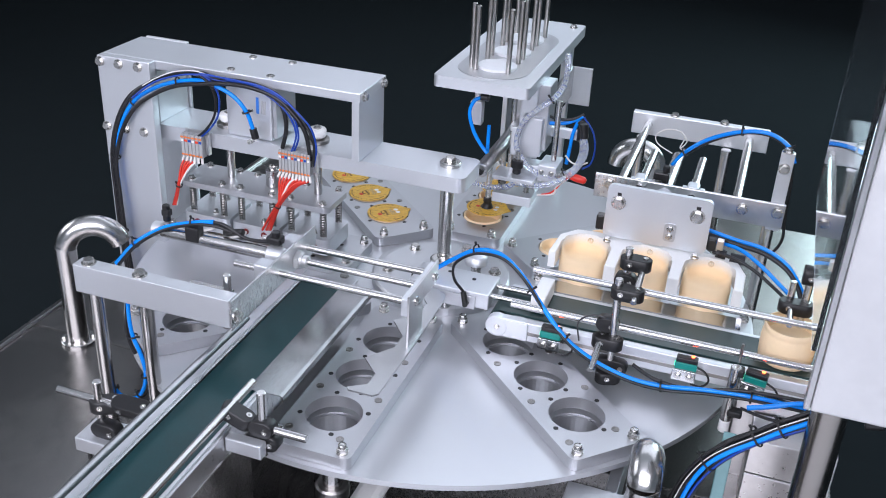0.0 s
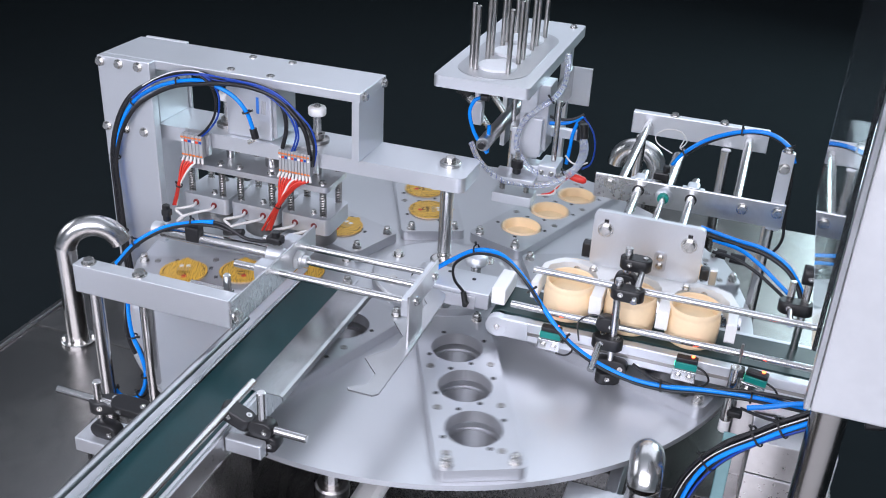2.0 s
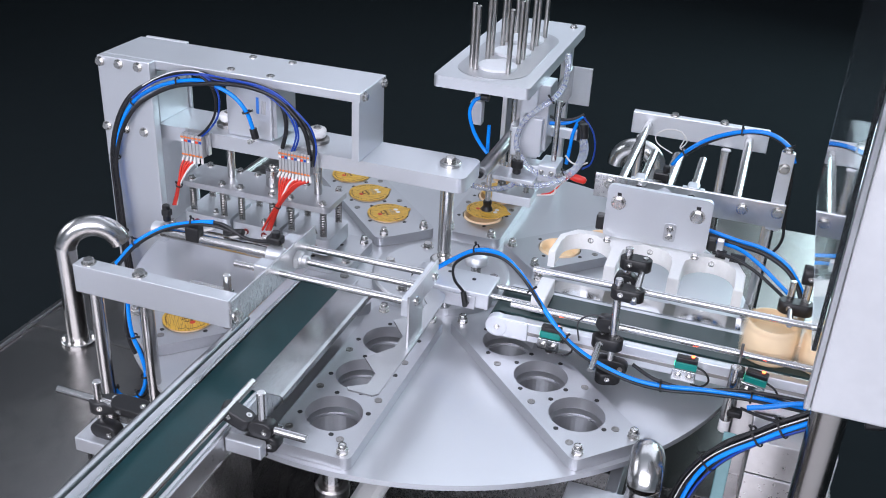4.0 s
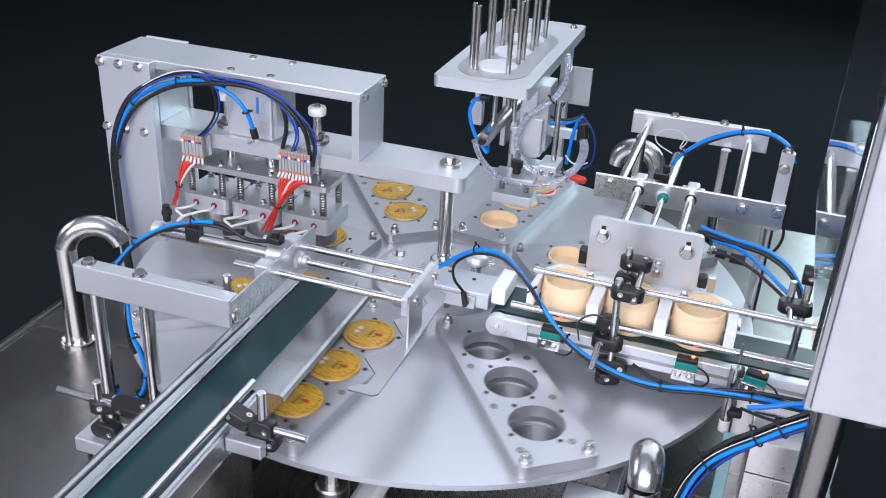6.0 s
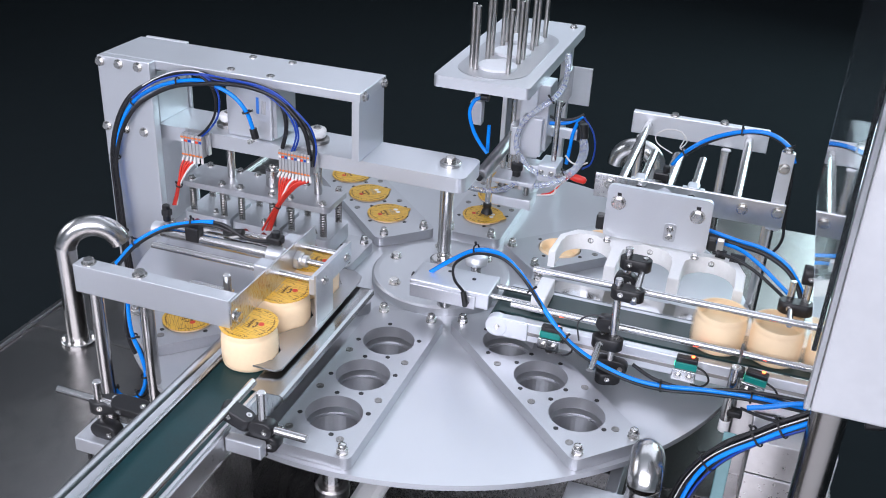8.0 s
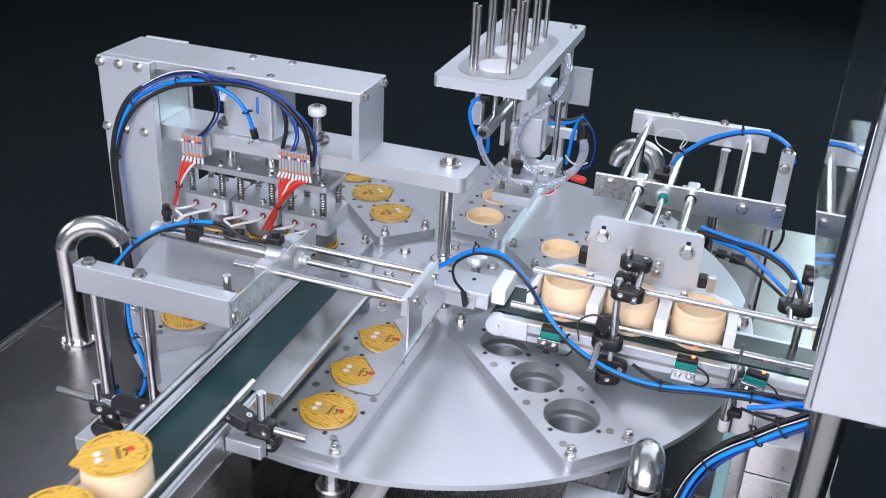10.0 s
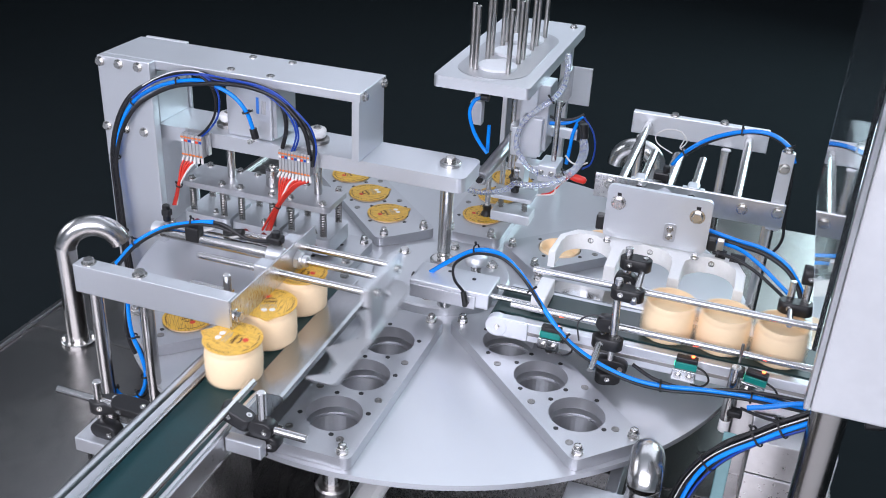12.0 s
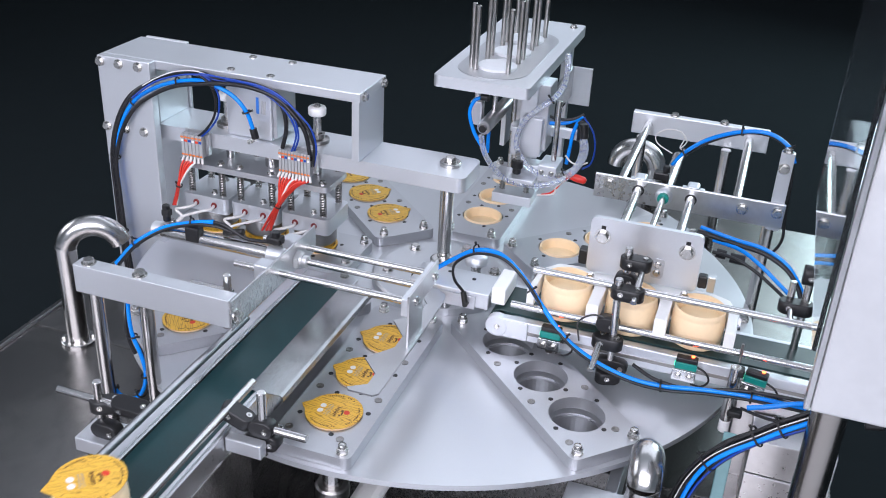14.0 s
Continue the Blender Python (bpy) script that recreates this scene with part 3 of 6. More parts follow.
def discharge_conveyor():
    c = empty("discharge_conveyor", "narrow flat conveyor with dark green belt and steel side rails", "conveyor")
    bm = B(); box(bm, -0.1830, -0.0967, -1.2632, -0.2518, OUT_Z - 0.004, OUT_Z)
    box(bm, -0.1887, -0.0967, -1.2632, -0.2518, OUT_Z - 0.052, OUT_Z - 0.048)
    rod(bm, (-0.1887, -0.2518, OUT_Z - 0.026), (-0.0967, -0.2518, OUT_Z - 0.026), 0.026, 20, 0.02)
    part("belt", bm, BELT, c, "dark green smooth belt")
    for x0, x1 in ((-0.2109, -0.1845), (-0.0953, -0.0822)):
        bm = B(); box(bm, x0, x1, -1.2632, -0.2470, OUT_Z - 0.055, OUT_Z + 0.003, 0.0015)
        part("side_rail", bm, BRUSH, c)
        bm = B(); box(bm, x0 + 0.005, x1 - 0.005, -1.2632, -0.2180, OUT_Z + 0.0032, OUT_Z + 0.006)
        part("rail_strip", bm, BLAST, c)
    bm = B(); box(bm, -0.2361, -0.0987, -0.9245, -0.8664, DECK_Z, OUT_Z - 0.056, 0.002)
    part("foot_block", bm, BLAST, c)
    bm = B(); box(bm, -0.0842, -0.0793, -1.2148, -0.6341, -0.5496, 0.0311, 0.001)
    part("side_panel", bm, DECK, c)
    bm = B(); lathe(bm, [(0, 0), (0.030, 0), (0.030, 0.006), (0.026, 0.008), (0.012, 0.008), (0.012, 0.014), (0, 0.014)], at(-0.0791, -0.862, -0.062, RIGHT), 28, False)
    part("roller_bearing", bm, BLACK, c, "black round bearing of the drive roller")
    bm = B(); box(bm, -0.0815, -0.0240, -0.7000, -0.6830, 0.0420, 0.0660, 0.002)
    part("bracket_arm", bm, BLAST, c)
    for y, z in ((-0.7793, 0.0021), (-0.9051, -0.0463)):
        bolt(c, at(-0.0791, y, z, RIGHT), 0.006, 0.005)
    return c


def guide_rails():
    g = empty("guide_rail", "round steel guide rail on black clamps beside the belt", "guide rail", "discharge guide rails")
    bm = B(); rod(bm, (-0.1964, -1.2632, 0.0911), (-0.1906, -0.4406, 0.0911), 0.0065, 14)
    part("rail", bm, SATIN, g)
    bm = B(); rod(bm, (-0.3135, -0.6728, -0.0657), (-0.3135, -0.6728, 0.0805), 0.007, 14)
    part("post", bm, CHROME, g)
    bm = B(); rod(bm, (-0.3890, -0.6728, 0.0447), (-0.2361, -0.6728, 0.0447), 0.006, 14)
    part("cross_rod", bm, CHROME, g)
    clamp_block(g, at(-0.3155, -0.6728, 0.0369, pose(0, 0, 0, 0, 0, 25)), 0.024)
    clamp_block(g, at(-0.2768, -0.6690, 0.0447, pose(0, 0, 0, 20)), 0.040)
    clamp_block(g, at(-0.3116, -0.6777, -0.0018, pose(0, 0, 0, 90)), 0.020)
    bm = B(); box(bm, -0.3455, -0.2148, -0.7019, -0.6438, -0.0386, -0.0134, 0.002)
    part("bracket", bm, BLAST, g)
    h = empty("guide_rail", "round steel guide rail on black clamps beside the belt", "guide rail", "discharge guide rails")
    bm = B(); rod(bm, (-0.0861, -1.2632, 0.0989), (-0.0861, -0.6051, 0.0989), 0.0062, 14)
    part("rail", bm, CHROME, h)
    bm = B(); rod(bm, (-0.0345, -0.6728, 0.0300), (-0.0345, -0.6728, 0.1400), 0.007, 14)
    part("post", bm, CHROME, h)
    bm = B(); rod(bm, (-0.0790, -0.6728, 0.0790), (0.0350, -0.6728, 0.0790), 0.006, 14)
    part("cross_rod", bm, CHROME, h)
    clamp_block(h, at(-0.0861, -0.6728, 0.0930, pose(0, 0, 0, 0, 22)), 0.026)
    clamp_block(h, at(-0.0400, -0.6728, 0.0800, pose(0, 0, 0, 90)), 0.012)
    clamp_block(h, at(-0.0480, -0.6700, 0.0560, pose(0, 0, 0, 90)), 0.026)


def slide_plate():
    bm = B()
    prof = [(-0.1064, 0.0703), (-0.0517, 0.0737), (-0.0469, 0.0713), (-0.0455, 0.0631), (-0.0466, 0.0631), (-0.0479, 0.0703), (-0.0522, 0.0724), (-0.1064, 0.0691)]
    a = [bm.verts.new((x, -0.5906, z)) for x, z in prof]
    b = [bm.verts.new((x, -0.2422, z)) for x, z in prof]
    bm.faces.new(a), bm.faces.new(b[::-1])
    for i in range(len(prof)):
        j = (i + 1) % len(prof)
        bm.faces.new((a[i], a[j], b[j], b[i]))
    s = single("slide_plate", bm, SLIDE, "thin bent stainless slide plate beside the belt", "slide plate")
    return s


def pusher_mount():
    g = empty("pusher_mount", "aluminium beam on two posts carrying a pneumatic pusher cylinder", "pusher mount")
    bm = B(); box(bm, -0.4470, -0.1626, -0.5373, -0.5102, 0.1318, 0.1822, 0.0015)
    part("beam", bm, BLAST, g)
    bm = B(); box(bm, -0.1616, -0.1577, -0.5393, -0.2470, 0.1305, 0.1815, 0.0008)
    part("cross_plate", bm, BRUSH, g)
    for x in (-0.4190, -0.3235):
        bm = B(); rod(bm, (x, -0.5238, DECK_Z), (x, -0.5238, 0.1318), 0.0115, 20)
        part("post", bm, CHROME, g)
        bolt(g, at(x - 0.006, -0.5238, 0.1822), 0.009, 0.007)
    bolt(g, at(-0.1577, -0.5248, 0.1492, RIGHT), 0.009, 0.006)
    bm = B(); rod(bm, (-0.4277, -0.3215, 0.1492), (-0.2071, -0.3215, 0.1492), 0.0125, 20)
    cyl = part("cylinder", bm, CHROME, g, "round stainless air cylinder")
    for x0, x1 in ((-0.4423, -0.4229), (-0.2129, -0.1809)):
        bm = B(); rod(bm, (x0, -0.3215, 0.1492), (x1, -0.3215, 0.1492), 0.0145, 20)
        part("cylinder_end", bm, BLAST, cyl)
    nut = at(-0.1575, -0.3215, 0.1492, RIGHT)
    bm = B(); lathe(bm, [(0, 0), (0.0165, 0), (0.0175, 0.0015), (0.0175, 0.0075), (0.0160, 0.009), (0, 0.009)], nut, 6, False)
    lock = part("lock_nut", bm, NUT, cyl)
    bm = B(); lathe(bm, [(0, 0.009), (0.0125, 0.009), (0.0125, 0.013), (0.0105, 0.0135), (0.0105, 0.021), (0.0085, 0.022), (0, 0.022)], nut, 24, False)
    part("collar", bm, NUT, lock)
    for y in (-0.3805, -0.2789):
        bm = B(); box(bm, -0.2013, -0.1626, y - 0.014, y + 0.014, 0.1376, 0.1666, 0.003)
        part("bearing_block", bm, BLAST, g)
    bm = B(); box(bm, -0.3697, -0.3426, -0.3360, -0.3147, 0.1453, 0.1743, 0.003)
    part("sensor_clip", bm, BLACK, g)
    bm = B(); rod(bm, (-0.3019, -0.3147, 0.1676), (-0.2632, -0.3147, 0.1763), 0.006, 10)
    part("air_fitting", bm, BLACK, g)
    bm = B(); rod(bm, (-0.2003, -0.3147, 0.1666), (-0.2003, -0.3147, 0.1908), 0.008, 12)
    box(bm, -0.2148, -0.1877, -0.3254, -0.3041, 0.1685, 0.1821, 0.003)
    part("air_fitting", bm, BLACK, g)
    bm = B(); rod(bm, (-0.4181, -0.3147, 0.1666), (-0.4181, -0.3147, 0.1976), 0.007, 12)
    box(bm, -0.4255, -0.4095, -0.3215, -0.3075, 0.1763, 0.1898, 0.003)
    part("air_fitting", bm, BLACK, g)
    bm = B(); rod(bm, (-0.1900, -0.4938, 0.1182), (-0.1900, -0.4938, 0.2010), 0.0062, 14, 0.3); rod(bm, (-0.2729, -0.4696, 0.1550), (-0.1955, -0.4696, 0.1550), 0.0045, 10)
    part("stop_pin", bm, CHROME, g)
    return g


def pusher():
    """The sliding fork; drawn in its outer position."""
    p = empty("pusher_fork", "sliding steel pusher fork on polished guide rods", "pusher")
    for y, r, x1 in ((-0.3805, 0.0063, 0.0678), (-0.2789, 0.0060, 0.0775)):
        bm = B(); rod(bm, (-0.2439, y, 0.1521), (x1, y, 0.1521), r, 16)
        part("guide_rod", bm, CHROME, p)
    bm = B(); rod(bm, (-0.1761, -0.3215, 0.1492), (0.0658, -0.3215, 0.1492), 0.0058, 14)
    part("piston_rod", bm, CHROME, p)
    bm = B(); box(bm, 0.0658, 0.0794, -0.3999, -0.2615, 0.1356, 0.1666, 0.001)
    part("end_block", bm, BLAST, p)
    bm = B(); box(bm, 0.0794, 0.0833, -0.4076, -0.3438, 0.0795, 0.1782, 0.0008)
    box(bm, 0.0794, 0.0833, -0.3438, -0.2712, 0.1395, 0.1782, 0.0008)
    part("web_plate", bm, BRUSH, p)
    bm = B()
    edge = [(0.062, -0.206), (0.042, -0.208), (0.034, -0.224), (0.062, -0.262), (0.062, -0.298), (0.030, -0.337), (0.062, -0.376), (0.062, -0.412), (0.030, -0.458),
            (0.062, -0.492), (0.062, -0.522), (0.036, -0.540), (0.040, -0.546), (0.080, -0.546), (0.087, -0.538), (0.0885, -0.410), (0.0865, -0.240), (0.082, -0.220)]
    slab(bm, edge[::-1], 0.0790, 0.0820)
    part("fork", bm, SATIN, p, "notched stainless fork plate")
    bolt(p, at(0.0833, -0.3776, 0.1550, RIGHT), 0.006, 0.004)
    bolt(p, at(0.0833, -0.2905, 0.1550, RIGHT), 0.006, 0.004)
    return p


def lifter():
    """Three lifting plungers, drawn with their tops at z = 0."""
    l = empty("lifting_plungers", "three polished lifting plungers under the unloading station", "lifter")
    for y in HOLES:
        bm = B(); lathe(bm, [(0, -0.007), (0.024, -0.007), (0.026, -0.005), (0.026, -0.001), (0.025, 0), (0, 0)], at(0, -y, 0), 28, False)
        t = part("plunger", bm, CHROME, l)
        bm = B(); rod(bm, (0, -y, -0.30), (0, -y, -0.006), 0.010, 16)
        part("stem", bm, CHROME, t)
    return l


def lift_housing():
    h = empty("lift_housing", "round dark steel lift guide under the table edge", "lift guide")
    bm = B(); lathe(bm, [(0.012, -0.075), (0.024, -0.075), (0.027, -0.078), (0.027, -0.096), (0.022, -0.100), (0.022, -0.15), (0.012, -0.15)], at(0.030, -0.580, 0), 28, False)
    part("guide_bush", bm, DARKSTEEL, h)
    bm = B(); lathe(bm, [(0.012, -0.040), (0.016, -0.040), (0.016, -0.075), (0.012, -0.075)], at(0.030, -0.580, 0), 20, False)
    part("guide_pin", bm, CHROME, h)
    bm = B(); box(bm, 0.030, 0.078, -0.615, -0.301, -0.18, -0.1505, 0.012)
    part("base_block", bm, WHITE, h)


# ---------------------------------------------------------------- infeed
IN_Z = 0.060
IN_Y = -0.150


def infeed_conveyor():
    c = empty("infeed_conveyor", "narrow infeed conveyor with grey-green belt and aluminium frame", "conveyor")
    bm = B(); box(bm, 0.175, 1.5, IN_Y - 0.046, IN_Y + 0.046, IN_Z - 0.004, IN_Z)
    rod(bm, (0.178, IN_Y - 0.046, IN_Z - 0.020), (0.178, IN_Y + 0.046, IN_Z - 0.020), 0.020, 20, 0.02)
    part("belt", bm, BELT2, c)
    bm = B(); box(bm, 0.172, 1.5, IN_Y - 0.066, IN_Y - 0.050, IN_Z - 0.040, IN_Z - 0.002, 0.002)
    part("frame_rail", bm, BLAST, c)
    bm = B(); box(bm, 0.23, 1.5, IN_Y - 0.0675, IN_Y - 0.0661, IN_Z - 0.026, IN_Z - 0.020)
    part("rail_groove", bm, DARKSTEEL, c)
    bm = B(); rod(bm, (0.178, IN_Y - 0.070, IN_Z - 0.020), (0.178, IN_Y - 0.052, IN_Z - 0.020), 0.020, 24, 0.05)
    box(bm, 0.178, 0.235, IN_Y - 0.0695, IN_Y - 0.066, IN_Z - 0.038, IN_Z - 0.003, 0.001)
    part("end_plate", bm, BLAST, c)
    bolt(c, at(0.180, IN_Y - 0.070, IN_Z - 0.020, FRONT), 0.004, 0.002)
    bm = B(); box(bm, 0.172, 1.5, IN_Y + 0.050, IN_Y + 0.060, IN_Z - 0.040, IN_Z - 0.002, 0.002)
    part("rear_rail", bm, BLAST, c)
    bm = B(); box(bm, 0.235, 0.585, IN_Y + 0.061, -0.047, IN_Z - 0.004, IN_Z - 0.001)
    part("bridge_sheet", bm, MIRROR, c, "polished bridging sheet behind the belt")
    bm = B(); box(bm, 0.60, 0.70, IN_Y - 0.068, IN_Y - 0.02, -0.20, IN_Z - 0.042, 0.002)
    part("support_leg", bm, BRUSH, c)
    return c


def infeed_guides():
    label = "round steel guide rail held by black clamps over the belt"
    g = empty("guide_rail", label, "guide rail", "infeed guide rails")
    bm = B(); rod(bm, (0.200, -0.212, 0.088), (1.3, -0.212, 0.088), 0.0062, 14)
    part("rail", bm, CHROME, g)
    bm = B(); rod(bm, (0.386, -0.226, -0.005), (0.381, -0.226, 0.187), 0.0068, 16)
    part("post", bm, CHROME, g)
    bm = B(); rod(bm, (0.362, -0.290, 0.041), (0.366, -0.215, 0.074), 0.0062, 14)
    part("cross_rod", bm, CHROME, g)
    clamp_block(g, at(0.363, -0.228, 0.064), 0.026)
    clamp_block(g, at(0.365, -0.214, 0.092, pose(0, 0, 0, 90)), 0.012)
    clamp_block(g, at(0.372, -0.222, 0.018, pose(0, 0, 0, 90)), 0.030)
    clamp_block(g, at(0.378, -0.236, 0.000, pose(0, 0, 0, 0, 0, 20)), 0.016)
    r = empty("guide_rail", label, "guide rail", "infeed guide rails")
    bm = B(); rod(bm, (0.227, -0.180, 0.1465), (1.3, -0.180, 0.1465), 0.0062, 14)
    part("rail", bm, CHROME, r)
    bm = B(); rod(bm, (0.386, -0.175, 0.150), (0.384, -0.175, 0.221), 0.0068, 16)
    part("post", bm, CHROME, r)
    bm = B(); rod(bm, (0.410, -0.246, 0.158), (0.411, -0.160, 0.194), 0.0060, 14)
    part("cross_rod", bm, CHROME, r)
    clamp_block(r, at(0.383, -0.226, 0.163), 0.028)
    clamp_block(r, at(0.385, -0.175, 0.194), 0.026)
    clamp_block(r, at(0.380, -0.176, 0.160, pose(0, 0, 0, 90)), 0.010)
    bm = B(); rod(bm, (0.676, -0.112, -0.05), (0.676, -0.112, 0.205), 0.0066, 16)
    part("post", bm, CHROME, r)
    clamp_block(r, at(0.674, -0.112, 0.206, pose(0, 0, 0, 0, 90)), 0.008)
    clamp_block(r, at(0.648, -0.118, 0.142), 0.030)
    bm = B(); rod(bm, (0.652, -0.112, 0.142), (0.652, -0.112, 0.186), 0.0060, 14)
    part("pin", bm, CHROME, r)
    bm = B(); rod(bm, (0.655, -0.185, 0.143), (0.655, -0.105, 0.143), 0.0055, 14)
    part("cross_rod", bm, CHROME, r)


def photo_sensor(x, y, z, turn):
    s = empty("photo_sensor", "small teal and black photoelectric sensor on a steel bracket", "sensor", "photo sensors")
    s.matrix_basis = at(x, y, z, pose(0, 0, 0, 0, 0, turn))
    bm = B(); box(bm, -0.018, 0.018, -0.0085, 0.006, 0.0, 0.0125, 0.0015)
    part("housing", bm, TEAL, s)
    bm = B(); box(bm, -0.017, 0.018, -0.0080, 0.0065, 0.0127, 0.0215, 0.002)
    part("lens_block", bm, BLACK, s, "black sensor top")
    bm = B(); box(bm, -0.019, -0.0182, -0.004, 0.004, 0.002, 0.008)
    part("indicator", bm, LEDMARK, s)
    bm = B(); lathe(bm, [(0, 0), (0.0030, 0), (0.0030, 0.0012), (0, 0.0012)], at(0.009, 0.0032, 0.0213), 12, False)
    part("beam_window", bm, REDGLOW, s)
    bm = B(); box(bm, -0.021, 0.018, -0.010, -0.007, -0.022, -0.001, 0.001)
    part("bracket", bm, SHEET, s)
    for dx in (-0.010, 0.008):
        bolt(s, at(dx, -0.010, -0.012, FRONT), 0.0042, 0.002)
    bm = B(); hose(bm, [(0.018, 0, 0.005), (0.032, -0.002, 0.000), (0.040, -0.004, -0.014), (0.030, -0.006, -0.026), (0.012, -0.006, -0.026)], 0.0018)
    part("lead", bm, RUBBER, s)


def stop_cylinder():
    g = empty("stop_cylinder", "flat aluminium guided cylinder above the hub", "pneumatic cylinder")
    bm = B(); box(bm, 0.000, 0.152, -0.185, -0.112, 0.046, 0.078, 0.002)
    part("body", bm, BLAST, g)
    bm = B(); box(bm, 0.002, 0.128, -0.189, -0.1855, 0.044, 0.070, 0.001)
    part("side_strip", bm, PLATE, g)
    bm = B(); rod(bm, (0.05, -0.125, 0.0), (0.05, -0.125, 0.046), 0.014, 14)
    part("stand", bm, CHROME, g)
    for x, y in ((0.06, -0.13), (0.11, -0.14)):
        bm = B(); lathe(bm, [(0, 0), (0.004, 0), (0.004, 0.0006), (0, 0.0006)], at(x, y, 0.078), 12, False)
        part("screw", bm, BLACK, g)
    bm = B(); rod(bm, (0.112, -0.186, 0.056), (0.112, -0.200, 0.056), 0.005, 12); rod(bm, (0.112, -0.196, 0.056), (0.1055, -0.191, 0.078), 0.0052, 12)
    part("air_fitting", bm, BLACK, g)
    bm = B(); rod(bm, (0.004, -0.150, 0.066), (-0.008, -0.150, 0.068), 0.005, 12)
    part("air_fitting", bm, BLACK, g)
    bm = B(); lathe(bm, [(0, 0), (0.022, 0), (0.022, 0.012), (0.010, 0.020), (0, 0.020)], at(0.085, -0.045, 0.060), 24)
    part("round_knob", bm, BLAST, g)
    bm = B(); rod(bm, (0.085, -0.045, 0.0), (0.085, -0.045, 0.060), 0.010, 14)
    part("knob_stem", bm, CHROME, g)
    return g


def stop_block():
    g = empty("cup_stop", "white plastic cup stop on two sliding rods", "stop block")
    for y in (-0.130, -0.168):
        bm = B(); rod(bm, (0.085, y, 0.068), (0.235, y, 0.068), 0.0048, 12)
        part("slide_rod", bm, CHROME, g)
    bm = B(); box(bm, 0.228, 0.254, -0.185, -0.108, 0.0625, 0.096, 0.003)
    part("block", bm, WHITE, g)
    return g


def loader_frame():
    g = empty("loader_frame", "aluminium and steel frame of the cup loader on round posts", "loader frame")
    bm = B(); box(bm, 0.262, 0.625, 0.146, 0.152, 0.158, 0.208, 0.0015)
    part("cross_plate", bm, BRUSH, g)
    bm = B(); box(bm, 0.272, 0.575, 0.52, 0.54, 0.165, 0.216, 0.002)
    part("back_bar", bm, BLAST, g)
    for x in (0.310, 0.535):
        bm = B(); rod(bm, (x, 0.152, 0.186), (x, 0.52, 0.190), 0.0095, 16)
        part("tie_rod", bm, CHROME, g)
    for x in (0.349, 0.451):
        bm = B(); lathe(bm, [(0.0088, 0), (0.0115, 0), (0.0115, 0.0012), (0.0088, 0.0012)], at(x, 0.146, 0.1855, FRONT), 20, False)
        part("rod_bore", bm, BLACK, g)
        bm = B(); box(bm, x - 0.022, x + 0.022, 0.1525, 0.190, 0.172, 0.196, 0.002); box(bm, x - 0.012, x + 0.012, 0.1530, 0.186, 0.1965, 0.209, 0.005)
        part("linear_bearing", bm, BLAST, g)
    bm = B(); lathe(bm, [(0.010, -0.008), (0.017, -0.008), (0.017, 0.0), (0.010, 0.004)], at(0.3995, 0.142, 0.183, FRONT), 20)
    part("cylinder_nose", bm, BLAST, g)
    bm = B(); lathe(bm, [(0.0, 0.002), (0.011, 0.002), (0.011, 0.010), (0.0, 0.010)], at(0.3995, 0.142, 0.183, FRONT), 20)
    part("seal_ring", bm, TEAL, g)
    bm = B(); rod(bm, (0.3995, 0.16, 0.183), (0.3995, 0.36, 0.186), 0.0125, 18)
    part("cylinder", bm, CHROME, g)
    bm = B(); rod(bm, (0.392, 0.20, 0.19), (0.392, 0.20, 0.225), 0.007, 12); box(bm, 0.37, 0.40, 0.19, 0.21, 0.195, 0.212, 0.003)
    part("air_fitting", bm, BLACK, g)
    for x, y, z0, z1, r in ((0.490, 0.505, DECK_Z, 0.166, 0.0115), (0.602, 0.166, DECK_Z, 0.160, 0.0115), (0.30, 0.505, DECK_Z, 0.166, 0.0115)):
        bm = B(); rod(bm, (x, y, z0), (x, y, z1), r, 18)
        part("post", bm, CHROME, g)
    bm = B(); box(bm, 0.5965, 0.6215, 0.153, 0.166, 0.150, 0.308, 0.001)
    part("side_strap", bm, BLAST, g)
    bolt(g, at(0.608, 0.160, 0.308), 0.008, 0.006)
    bolt(g, at(0.607, 0.153, 0.277, FRONT), 0.008, 0.006)
    for x, z in ((0.292, 0.190), (0.548, 0.186), (0.612, 0.190)):
        bolt(g, at(x, 0.146, z, FRONT), 0.0085, 0.005)
    for x in (0.365, 0.475):
        bolt(g, at(x, 0.53, 0.216), 0.008, 0.006)
    return g


LOAD_STROKE = 0.152
SPREAD = 0.1145


